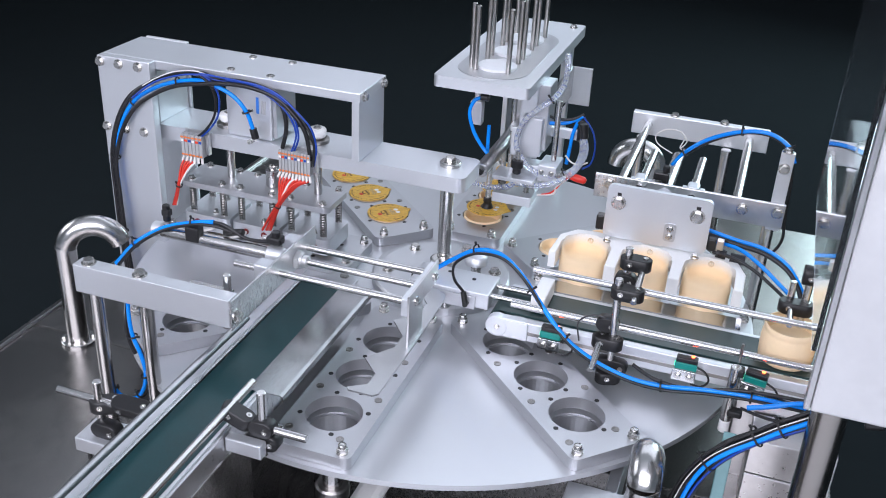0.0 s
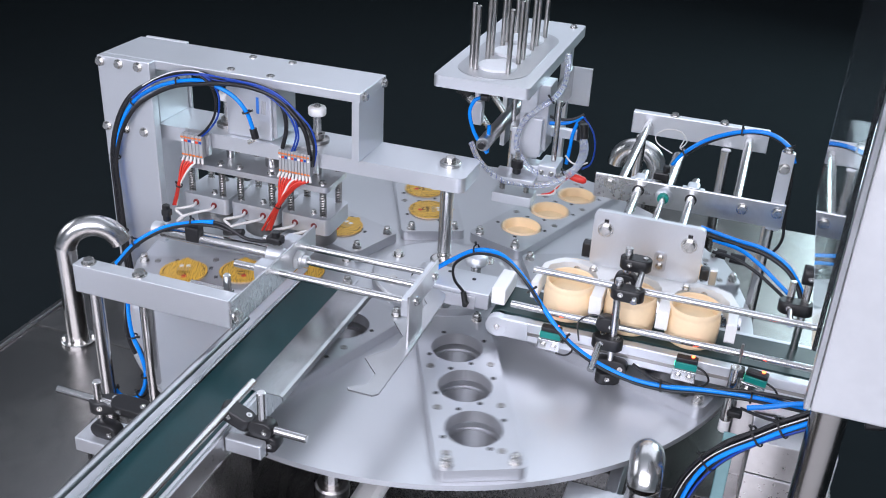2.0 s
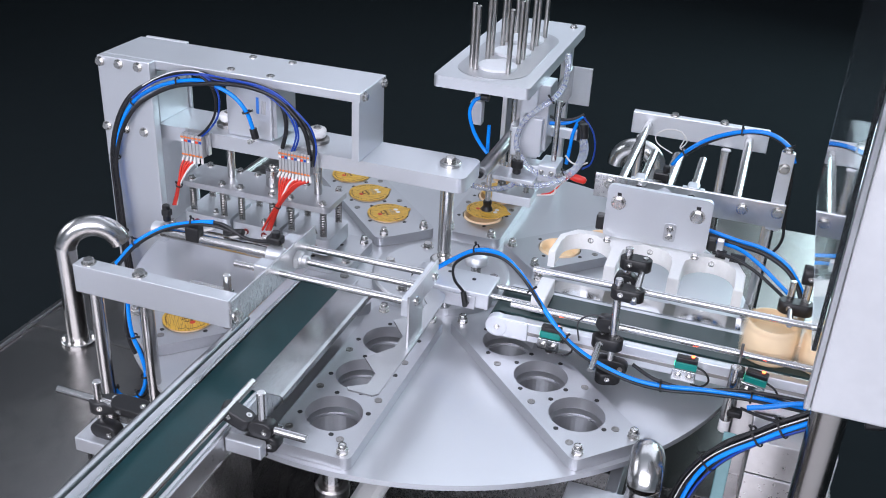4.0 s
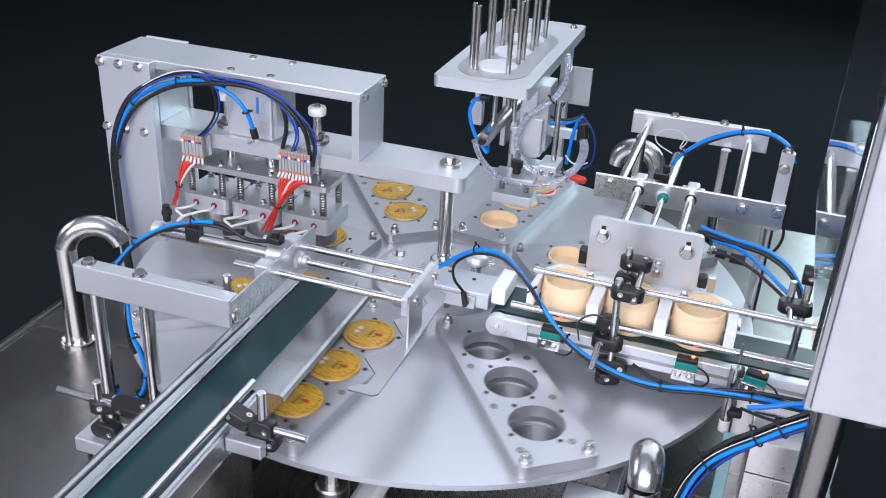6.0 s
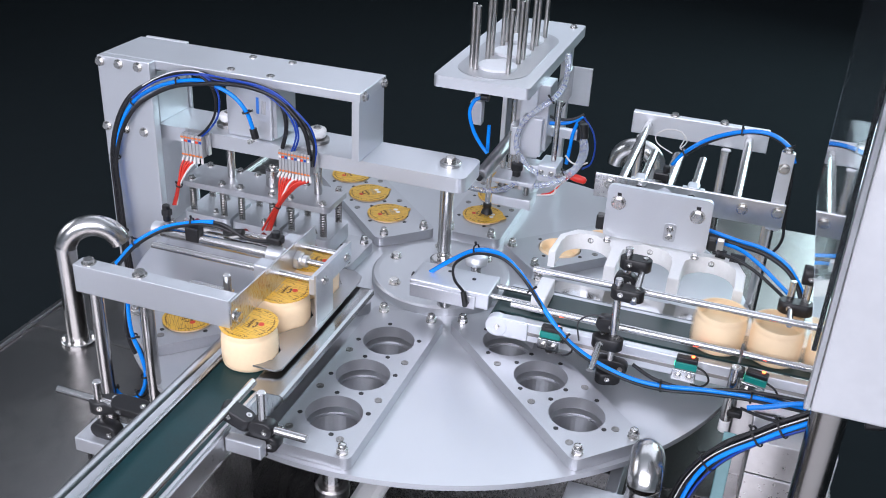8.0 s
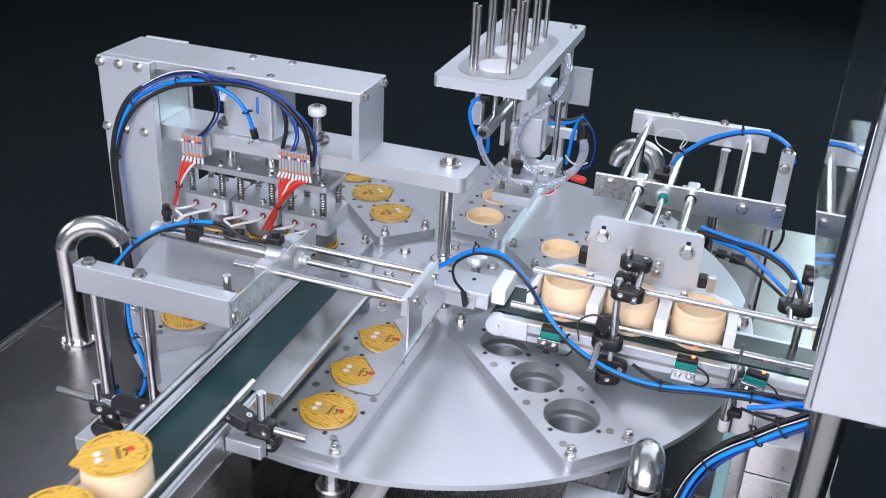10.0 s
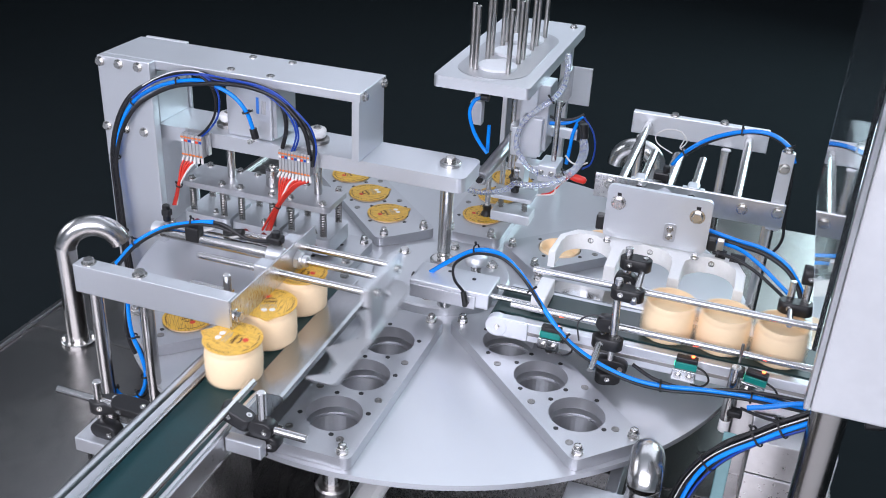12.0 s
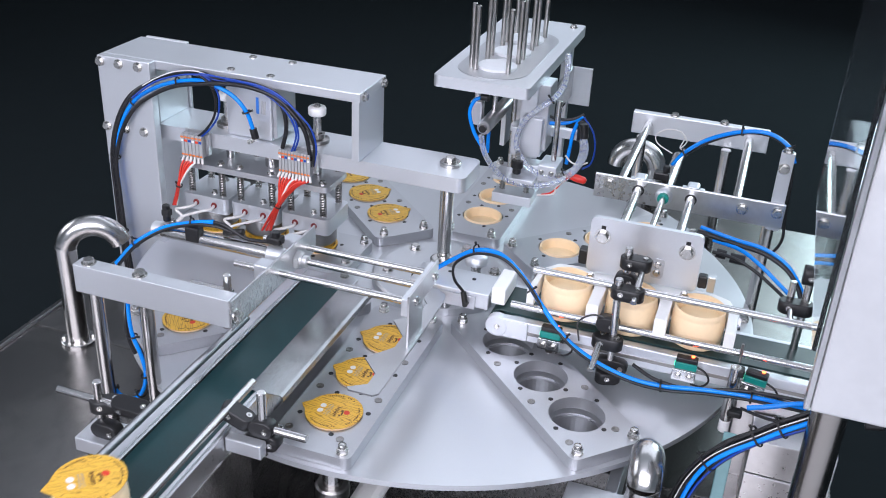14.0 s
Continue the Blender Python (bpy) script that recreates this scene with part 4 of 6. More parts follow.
def gripper():
    """White notched pusher that takes three cups; drawn over the loading station."""
    g = empty("cup_gripper", "white notched cup gripper under a bolted aluminium plate", "gripper")
    bm = B(); slab(bm, rounded(0.305, 0.4985, 0.126, 0.233, 0.010), -0.054, -0.044)
    bmesh.ops.transform(bm, matrix=pose(0, 0, 0, 90), verts=bm.verts)
    part("front_plate", bm, BLAST, g)
    for x in (0.3275, 0.4735):
        bolt(g, at(x, 0.044, 0.199, FRONT), 0.0105, 0.008)
        bm = B(); box(bm, x - 0.004, x + 0.004, 0.0436, 0.0439, 0.199, 0.219)
        part("slot", bm, BLACK, g)
    bm = B(); slab(bm, rounded(0.418, 0.440, 0.140, 0.176, 0.006), -0.0438, -0.041)
    bmesh.ops.transform(bm, matrix=pose(0, 0, 0, 90), verts=bm.verts)
    tab = part("nut_plate", bm, PLATE, g)
    for z in (0.150, 0.166):
        bolt(tab, at(0.429, 0.041, z, FRONT), 0.005, 0.004)
    bm = B()
    c0, tip, crown = 0.2845, -0.066, 0.0465
    out = [(c0 - 0.060, tip + 0.014), (c0 - 0.047, tip + 0.014)]
    for i in range(3):
        cx = c0 + SPREAD * i
        out += [(cx - 0.047 * math.cos(radians(a)), crown - 0.047 + 0.047 * math.sin(radians(a))) for a in range(0, 181, 10)]
        out += [(cx + 0.047, tip), (cx + SPREAD - 0.047, tip)] if i < 2 else [(cx + 0.047, tip + 0.004), (cx + 0.064, tip + 0.004)]
    out += [(c0 + 2 * SPREAD + 0.064, 0.004), (c0 + 2 * SPREAD + 0.046, 0.048), (c0 + 2 * SPREAD + 0.020, 0.060)]
    out += [(c0 + SPREAD * 1.5, 0.060), (c0 + SPREAD * 0.5, 0.060), (c0 + 0.004, 0.063), (c0 - 0.030, 0.058), (c0 - 0.056, 0.024)]
    slab(bm, out[::-1], 0.088, 0.122)
    rim = [e for e in bm.edges if e.verts[0].co.z > 0.12 and e.verts[1].co.z > 0.12]
    bmesh.ops.bevel(bm, geom=rim, offset=0.003, segments=3, affect="EDGES", profile=0.5)
    part("notched_bar", bm, WHITE, g, "white plastic bar with three round notches")
    for x in (c0 + 0.033, c0 + 0.1975):
        bolt(g, at(x, 0.030, 0.122), 0.006, 0.006)
    for i in range(3):
        bm = B(); lathe(bm, [(0, 0), (0.006, 0), (0.006, 0.0006), (0.0035, 0.0008), (0.0030, 0.0002), (0, 0.0002)], at(c0 + SPREAD * i, 0.0466, 0.108, FRONT), 16, False)
        part("bumper", bm, BOLT, g)
    for x in (0.349, 0.451):
        bm = B(); rod(bm, (x, 0.054, 0.1855), (x, 0.36, 0.1875), 0.0085, 16)
        part("guide_rod", bm, CHROME, g)
    bm = B(); rod(bm, (0.3995, 0.054, 0.183), (0.3995, 0.30, 0.183), 0.006, 14)
    part("piston_rod", bm, CHROME, g)
    bm = B(); box(bm, 0.288, 0.304, 0.055, 0.075, 0.13, 0.16, 0.003)
    part("sensor", bm, BLACK, g)
    bm = B(); box(bm, 0.4995, 0.515, 0.046, 0.062, 0.134, 0.158, 0.003)
    part("sensor", bm, BLACK, g)
    bm = B(); box(bm, 0.516, 0.529, 0.048, 0.060, 0.128, 0.158, 0.0015)
    part("sensor_bracket", bm, BRUSH, g)
    return g


# ---------------------------------------------------------------- guard, pipes
def guard():
    g = empty("machine_guard", "brushed steel cover with clear side pane on a round post", "guard cover")
    bm = B(); box(bm, 0.632, 1.25, -0.910, -0.900, 0.470, 1.35, 0.002)
    part("cover_panel", bm, COVER, g)
    bm = B(); rod(bm, (0.712, -0.455, -0.992), (0.712, -0.455, 0.60), 0.0245, 32)
    part("post", bm, POSTM, g)
    bm = B(); box(bm, 0.622, 0.626, -0.898, -0.547, 0.522, 1.35)
    p = part("side_pane", bm, PANE, g, "clear acrylic side pane")
    p.visible_shadow = False
    bm = B(); box(bm, 0.6265, 0.6315, -0.909, -0.897, 0.470, 1.35, 0.001)
    part("edge_strip", bm, BRUSH, g)
    bm = B(); box(bm, 0.650, 1.2, -0.899, -0.46, 0.56, 0.585, 0.002)
    part("cover_floor", bm, COVER, g)
    bm = B(); rod(bm, (0.752, -0.48, 0.190), (0.775, -0.48, 0.195), 0.012, 16)
    part("hinge", bm, BLACK, g)
    return g


def gooseneck(x, y, r, radius, turn, top, sweep=math.pi):
    """A bent vent pipe with a flange, its mouth turned down."""
    p = empty("vent_pipe", "polished stainless gooseneck pipe on a bolted flange", "pipe", "gooseneck pipes")
    p.matrix_basis = at(x, y, DECK_Z, pose(0, 0, 0, 0, 0, turn))
    h = top - DECK_Z - radius
    pts = [(0, 0, 0), (0, 0, h * 0.5), (0, 0, h)] + [(radius - radius * math.cos(a), 0, h + radius * math.sin(a)) for a in np.linspace(0.25, sweep, 10)]
    bm = B(); hose(bm, pts, r, 28, 5)
    part("pipe", bm, PIPE, p)
    bm = B(); lathe(bm, [(r, 0), (r * 1.65, 0), (r * 1.65, 0.005), (r * 1.55, 0.006), (r, 0.006)], UP, 32, False)
    f = part("flange", bm, PIPE, p)
    for k in range(6):
        a = k * math.pi / 3
        bolt(f, at(r * 1.35 * math.cos(a), r * 1.35 * math.sin(a), 0.006), 0.004, 0.004)


# ---------------------------------------------------------------- cups and lids
CUP_H = 0.066


def cup_mesh():
    bm = B()
    lathe(bm, [(0, 0.0), (0.0405, 0.0), (0.0432, 0.0022), (0.0443, 0.008), (0.0448, 0.022), (0.0450, 0.038), (0.0444, 0.048), (0.0432, 0.0525),
               (0.0426, 0.0545), (0.0431, 0.0570), (0.0431, 0.0640), (0.0420, 0.0660), (0.0401, 0.0657), (0.0394, 0.0640), (0.0388, 0.052), (0.0375, 0.040)], UP, 44)
    return mesh_of(bm, "shell", CUP)


def lid_outline(r, n=40):
    pts = []
    for i in range(n):
        a = 2 * math.pi * i / n
        d = math.degrees(a) % 360
        k = max(0.0, 1 - abs(d - 90) / 16.0)
        pts.append(((r + 0.010 * k) * math.cos(a), (r + 0.010 * k) * math.sin(a)))
    return pts


def lid_parts():
    """Foil with a tab towards +y and its print, as meshes that all lids share."""
    bm = B(); slab(bm, lid_outline(0.0460, 56), 0.0, 0.0010)
    disc = mesh_of(bm, "foil", LIDM)
    rnd = random.Random(4)

    def blob(bm, cx, cy, rx, ry, k=3, wob=0.15, z=0.0011):
        ph = rnd.uniform(0, 6)
        slab(bm, [(cx + rx * math.cos(t) * (1 + wob * math.sin(k * t + ph)), cy + ry * math.sin(t) * (1 + wob * math.cos(k * t + ph))) for t in np.linspace(0, 5.9, 16)], z, z + 0.0002)

    def stroke(bm, x, y, length, width, turn):
        c, s = math.cos(radians(turn)), math.sin(radians(turn))
        slab(bm, [(x + c * u - s * v, y + s * u + c * v) for u, v in ((-length / 2, -width / 2), (length / 2, -width / 2), (length / 2, width / 2), (-length / 2, width / 2))], 0.0011, 0.0013)

    ink = B()
    for a0, a1 in ((-28, 42), (138, 208), (228, 312)):      # three runs of small print round the rim
        for a in np.arange(a0, a1, 4.4):
            if rnd.random() < 0.84:
                a += rnd.uniform(-0.6, 0.6)
                x, y = 0.0398 * math.cos(radians(a)), 0.0398 * math.sin(radians(a))
                stroke(ink, x, y, rnd.uniform(0.0024, 0.0034), 0.0011, a + rnd.uniform(-25, 25))
                if rnd.random() < 0.6:
                    stroke(ink, x, y, 0.0022, 0.0010, a + 90 + rnd.uniform(-20, 20))
    for k in range(7):                                       # dark muzzle and thick lettering
        stroke(ink, -0.011 + 0.0036 * k, -0.004 + rnd.uniform(-0.0012, 0.0012), 0.0066, 0.0015, 78 + rnd.uniform(-22, 22))
        stroke(ink, -0.011 + 0.0036 * k, -0.004 + rnd.uniform(-0.002, 0.002), 0.0036, 0.0013, rnd.uniform(-20, 20))
    blob(ink, -0.002, -0.0145, 0.0045, 0.0016, 2)
    blob(ink, 0.004, -0.0125, 0.0020, 0.0028, 2)
    blob(ink, -0.008, -0.0125, 0.0016, 0.0022, 2)
    ink = mesh_of(ink, "printed_face", INK)
    red = B()
    blob(red, 0.003, -0.0205, 0.0056, 0.0050, 2, 0.10)
    red = mesh_of(red, "red_patch", REDMARK)
    pale = B()
    for x in (-0.0065, 0.0065):
        blob(pale, x, 0.0215, 0.0052, 0.0050, 2, 0.03, 0.0012)
    pale = mesh_of(pale, "pale_spots", PALEMARK)
    grey = B()
    for row, y in enumerate((0.0115, 0.0070)):
        for k in range(8):
            stroke(grey, -0.0125 + 0.0035 * k + 0.001 * row, y + rnd.uniform(-0.0006, 0.0006), 0.0036, 0.0011, 82 + rnd.uniform(-30, 30))
            stroke(grey, -0.0125 + 0.0035 * k, y + rnd.uniform(-0.0012, 0.0012), 0.0020, 0.0007, rnd.uniform(-15, 15))
    grey = mesh_of(grey, "small_print", GREYPRINT)
    for me in (disc, ink, red, pale, grey):
        me.transform(Matrix.Rotation(math.pi, 4, "Z"))
    return disc, ink, red, pale, grey


CUP_ME = None


def make_cup(label):
    c = tagged(new("cup"), label, "cup", "cream cups")
    o = new("shell", CUP_ME[0]); o.parent = c
    f = new("filling", CUP_ME[1]); f.parent = c
    return c


def make_lid():
    l = tagged(new("lid"), "yellow wood-printed foil lid with a small tab", "lid", "", "")
    l["group"] = "printed lids"
    for nm, me in zip(("foil", "printed_face", "red_patch", "pale_spots", "small_print"), LID_ME):
        o = new(nm, me)
        o.parent = l
        if nm != "foil":
            tagged(o, kind="stuff")
    return l


# ---------------------------------------------------------------- hoses and cables
def tie(parent, p, q, r):
    """A black cable tie round a bundle at p, q being a point further along."""
    m, l = axis(p, q)
    bm = B(); lathe(bm, [(r, -0.0015), (r + 0.0012, -0.0015), (r + 0.0012, 0.0015), (r, 0.0015)], m, 14, False)
    rod(bm, m @ Vector((0, r, 0)), m @ Vector((0, r + 0.006, 0)), 0.0022, 8)
    part("cable_tie", bm, BLACK, parent)


def cables():
    c = empty("cable_bundle", "arched bundle of black cables and blue air hose with ties", "cable bundle")
    bm = B(); hose(bm, [(-0.671, -0.105, -0.099), (-0.679, -0.102, -0.006), (-0.682, -0.099, 0.085), (-0.683, -0.096, 0.16), (-0.666, -0.093, 0.229), (-0.632, -0.09, 0.285), (-0.579, -0.087, 0.322), (-0.529, -0.085, 0.341), (-0.486, -0.082, 0.349), (-0.451, -0.079, 0.343), (-0.414, -0.076, 0.327), (-0.388, -0.073, 0.298), (-0.375, -0.07, 0.257)], 0.0041, 10, 6)
    part("hose", bm, BLUE, c)
    tie(c, (-0.679, -0.102, -0.006), (-0.682, -0.099, 0.085), 0.0078)
    tie(c, (-0.683, -0.096, 0.16), (-0.666, -0.093, 0.229), 0.0078)
    tie(c, (-0.632, -0.09, 0.285), (-0.579, -0.087, 0.322), 0.0078)
    tie(c, (-0.529, -0.085, 0.341), (-0.486, -0.082, 0.349), 0.0078)
    tie(c, (-0.451, -0.079, 0.343), (-0.414, -0.076, 0.327), 0.0078)
    tie(c, (-0.388, -0.073, 0.298), (-0.375, -0.07, 0.257), 0.0078)
    bm = B(); hose(bm, [(-0.685, -0.1, -0.107), (-0.693, -0.097, -0.014), (-0.696, -0.094, 0.077), (-0.696, -0.092, 0.159), (-0.679, -0.089, 0.232), (-0.645, -0.086, 0.291), (-0.594, -0.083, 0.33), (-0.536, -0.081, 0.353), (-0.485, -0.078, 0.361), (-0.455, -0.075, 0.354), (-0.381, -0.072, 0.354), (-0.336, -0.071, 0.342), (-0.311, -0.07, 0.317), (-0.305, -0.069, 0.277), (-0.315, -0.068, 0.235)], 0.0042, 10, 6)
    part("cable", bm, RUBBER, c)
    bm = B(); hose(bm, [(-0.662, -0.114, -0.095), (-0.671, -0.111, -0.003), (-0.676, -0.107, 0.087), (-0.678, -0.104, 0.155), (-0.657, -0.101, 0.225), (-0.62, -0.098, 0.28), (-0.569, -0.094, 0.316), (-0.525, -0.091, 0.335), (-0.48, -0.088, 0.344), (-0.435, -0.084, 0.351), (-0.376, -0.081, 0.352), (-0.324, -0.078, 0.34), (-0.291, -0.075, 0.315), (-0.264, -0.071, 0.276), (-0.255, -0.068, 0.219)], 0.0042, 10, 6)
    part("cable", bm, RUBBER, c)
    bm = B(); hose(bm, [(-0.477, -0.09, 0.366), (-0.464, -0.087, 0.365), (-0.398, -0.084, 0.362), (-0.348, -0.081, 0.357), (-0.309, -0.078, 0.342), (-0.276, -0.075, 0.314), (-0.251, -0.072, 0.286), (-0.242, -0.069, 0.247), (-0.25, -0.066, 0.207)], 0.0021, 6, 6)
    part("wire", bm, NAVY, c)
    bm = B(); hose(bm, [(-0.422, -0.085, 0.361), (-0.364, -0.081, 0.357), (-0.311, -0.077, 0.338), (-0.288, -0.072, 0.305), (-0.28, -0.068, 0.264), (-0.294, -0.064, 0.225)], 0.0021, 6, 6)
    part("wire", bm, NAVY, c)
    bm = B(); hose(bm, [(-0.673, -0.108, -0.098), (-0.681, -0.105, -0.005), (-0.684, -0.102, 0.085), (-0.685, -0.099, 0.167), (-0.668, -0.096, 0.238), (-0.634, -0.092, 0.297), (-0.584, -0.089, 0.335), (-0.527, -0.086, 0.358), (-0.476, -0.083, 0.366), (-0.447, -0.08, 0.359), (-0.38, -0.074, 0.359), (-0.327, -0.073, 0.347), (-0.287, -0.072, 0.318), (-0.258, -0.07, 0.283), (-0.246, -0.069, 0.248), (-0.251, -0.068, 0.207)], 0.0032, 10, 6)
    part("cable", bm, RUBBER, c)
    bm = B(); hose(bm, [(-0.621, -0.108, 0.3), (-0.574, -0.101, 0.336), (-0.52, -0.094, 0.357), (-0.472, -0.087, 0.363), (-0.445, -0.08, 0.355), (-0.38, -0.074, 0.352), (-0.336, -0.073, 0.336), (-0.301, -0.072, 0.31), (-0.284, -0.07, 0.273), (-0.292, -0.069, 0.239), (-0.303, -0.068, 0.222)], 0.0021, 6, 6)
    part("wire", bm, NAVY, c)
    bm = B(); hose(bm, [(-0.476, -0.085, 0.364), (-0.455, -0.082, 0.349), (-0.444, -0.078, 0.321), (-0.45, -0.075, 0.281), (-0.472, -0.071, 0.249), (-0.502, -0.068, 0.221)], 0.0021, 6, 6)
    part("wire", bm, NAVY, c)
    bm = B(); hose(bm, [(-0.478, -0.088, 0.362), (-0.46, -0.084, 0.347), (-0.451, -0.08, 0.32), (-0.457, -0.076, 0.282), (-0.479, -0.072, 0.248), (-0.511, -0.068, 0.219)], 0.0026, 6, 6)
    part("wire", bm, RUBBER, c)
    bm = B(); hose(bm, [(-0.6, -0.1, 0.326), (-0.571, -0.096, 0.344), (-0.534, -0.092, 0.361), (-0.492, -0.089, 0.369), (-0.468, -0.085, 0.366)], 0.0013, 6, 6)
    part("wire", bm, WIRE_W, c)
    bm = B(); hose(bm, [(-0.378, -0.068, 0.264), (-0.373, -0.068, 0.244)], 0.0075, 10, 6)
    part("fitting", bm, RUBBER, c)
    bm = B(); hose(bm, [(-0.373, -0.07, 0.244), (-0.388, -0.07, 0.234)], 0.0045, 10, 6)
    part("fitting", bm, BOLT, c)
    c = empty("hose_set", "blue and clear hoses curling round the lid station", "hoses")
    bm = B(); hose(bm, [(-0.002, 0.21, 0.303), (0.015, 0.21, 0.303)], 0.008, 10, 6)
    part("fitting", bm, RUBBER, c)
    bm = B(); hose(bm, [(0.081, 0.29, 0.24), (0.098, 0.29, 0.243)], 0.0075, 10, 6)
    part("fitting", bm, RUBBER, c)
    bm = B(); hose(bm, [(0.003, 0.21, 0.303), (-0.016, 0.21, 0.292), (-0.025, 0.21, 0.264), (-0.014, 0.21, 0.226), (0.003, 0.21, 0.199), (0.019, 0.21, 0.181)], 0.0039, 10, 6)
    part("hose", bm, BLUE, c)
    bm = B(); hose(bm, [(0.012, 0.235, 0.234), (0.012, 0.235, 0.207), (0.012, 0.235, 0.173)], 0.004, 10, 6)
    part("hose", bm, BLUE, c)
    bm = B(); hose(bm, [(0.094, 0.29, 0.242), (0.13, 0.297, 0.238), (0.165, 0.303, 0.243), (0.195, 0.31, 0.26)], 0.0042, 10, 6)
    part("hose", bm, BLUE, c)
    bm = B(); hose(bm, [(0.092, 0.28, 0.304), (0.105, 0.287, 0.275), (0.133, 0.295, 0.252), (0.171, 0.302, 0.251), (0.197, 0.31, 0.264)], 0.003, 10, 6)
    part("cable", bm, RUBBER, c)
    bm = B(); hose(bm, [(0.197, 0.31, 0.258), (0.22, 0.31, 0.228), (0.228, 0.31, 0.191), (0.223, 0.31, 0.157), (0.206, 0.31, 0.141)], 0.0021, 6, 6)
    part("wire", bm, NAVY, c)
    bm = B(); hose(bm, [(0.19, 0.31, 0.259), (0.178, 0.31, 0.22), (0.174, 0.31, 0.181), (0.17, 0.31, 0.147)], 0.004, 10, 6)
    part("hose", bm, BLUE, c)
    bm = B(); hose(bm, [(0.168, 0.3, 0.17), (0.184, 0.3, 0.156), (0.204, 0.3, 0.155), (0.218, 0.3, 0.162)], 0.0018, 6, 6)
    part("wire", bm, WIRE_W, c)
    bm = B(); hose(bm, [(0.134, 0.22, 0.103), (0.162, 0.22, 0.114), (0.181, 0.22, 0.139), (0.194, 0.22, 0.154)], 0.0022, 6, 6)
    part("wire", bm, WIRE_R, c)
    bm = B(); hose(bm, [(0.132, 0.22, 0.103), (0.166, 0.22, 0.112), (0.172, 0.22, 0.128), (0.189, 0.22, 0.149)], 0.0024, 6, 6)
    part("wire", bm, WIRE_W, c)
    marked_hose(c, [(0.145, 0.33, 0.383), (0.1489, 0.32, 0.347), (0.150, 0.29, 0.322), (0.1375, 0.25, 0.305), (0.1099, 0.24, 0.2825), (0.0828, 0.24, 0.2471), (0.0726, 0.24, 0.2074),
                    (0.0827, 0.24, 0.1772), (0.110, 0.24, 0.1498), (0.1479, 0.24, 0.1413), (0.1835, 0.24, 0.1532), (0.2054, 0.24, 0.174), (0.2136, 0.24, 0.2072), (0.2117, 0.24, 0.2344)], 0.0060)
    tie(c, (0.1835, 0.24, 0.1532), (0.2054, 0.24, 0.174), 0.0085)
    tie(c, (0.1375, 0.25, 0.305), (0.1099, 0.24, 0.2825), 0.0080)
    c = empty("air_hose", "long blue air hose with black cable tied along it", "hose")
    bm = B(); hose(bm, [(0.003, -0.14, 0.056), (0.02, -0.14, 0.07)], 0.0062, 10, 6)
    part("fitting", bm, RUBBER, c)
    bm = B(); hose(bm, [(0.019, -0.14, 0.069), (0.072, -0.162, 0.121), (0.124, -0.184, 0.163), (0.174, -0.206, 0.175), (0.219, -0.228, 0.156), (0.261, -0.25, 0.121), (0.311, -0.27, 0.08), (0.362, -0.27, 0.049), (0.422, -0.27, 0.031), (0.478, -0.27, 0.03), (0.549, -0.27, 0.041), (0.619, -0.27, 0.048), (0.706, -0.27, 0.049)], 0.0042, 10, 6)
    part("hose", bm, BLUE, c)
    bm = B(); hose(bm, [(0.105, -0.19, 0.078), (0.09, -0.199, 0.104), (0.091, -0.209, 0.137), (0.112, -0.218, 0.163), (0.142, -0.227, 0.181), (0.187, -0.236, 0.184), (0.229, -0.246, 0.157), (0.268, -0.255, 0.114), (0.315, -0.275, 0.076), (0.367, -0.275, 0.045), (0.426, -0.275, 0.028), (0.482, -0.275, 0.026), (0.553, -0.275, 0.038), (0.623, -0.275, 0.045), (0.709, -0.275, 0.046)], 0.0027, 6, 6)
    part("cable", bm, RUBBER, c)
    for p, q in (((0.124, -0.190, 0.168), (0.174, -0.206, 0.178)), ((0.240, -0.243, 0.141), (0.265, -0.252, 0.116)), ((0.311, -0.272, 0.079), (0.362, -0.272, 0.048)), ((0.478, -0.272, 0.029), (0.549, -0.272, 0.040)), ((0.619, -0.272, 0.047), (0.706, -0.272, 0.048))):
        tie(c, p, q, 0.0078)
    bm = B(); hose(bm, [(0.427, -0.268, 0.057), (0.467, -0.268, 0.038), (0.523, -0.268, 0.034), (0.575, -0.268, 0.048), (0.626, -0.268, 0.057), (0.703, -0.268, 0.061)], 0.0032, 10, 6)
    part("cable", bm, RUBBER, c)
    c = empty("air_hose", "blue air hose and black lead over the pusher cylinder", "hose")
    bm = B(); hose(bm, [(-0.516, -0.344, 0.072), (-0.473, -0.338, 0.121), (-0.416, -0.333, 0.16), (-0.358, -0.327, 0.18), (-0.318, -0.321, 0.187)], 0.0043, 10, 6)
    part("hose", bm, BLUE, c)
    tie(c, (-0.473, -0.338, 0.121), (-0.416, -0.333, 0.16), 0.0082)
    tie(c, (-0.358, -0.327, 0.18), (-0.318, -0.321, 0.187), 0.0082)
    bm = B(); hose(bm, [(-0.325, -0.321, 0.186), (-0.3, -0.32, 0.185), (-0.279, -0.319, 0.176), (-0.252, -0.318, 0.166), (-0.208, -0.317, 0.17), (-0.185, -0.316, 0.175)], 0.0034, 10, 6)
    part("cable", bm, RUBBER, c)
    bm = B(); hose(bm, [(-0.508, -0.348, 0.073), (-0.467, -0.343, 0.12), (-0.411, -0.337, 0.159), (-0.35, -0.332, 0.18), (-0.308, -0.326, 0.182), (-0.283, -0.321, 0.174)], 0.003, 10, 6)
    part("cable", bm, RUBBER, c)
    c = empty("air_hose", "blue hose and black cable looped above the deck", "hose")
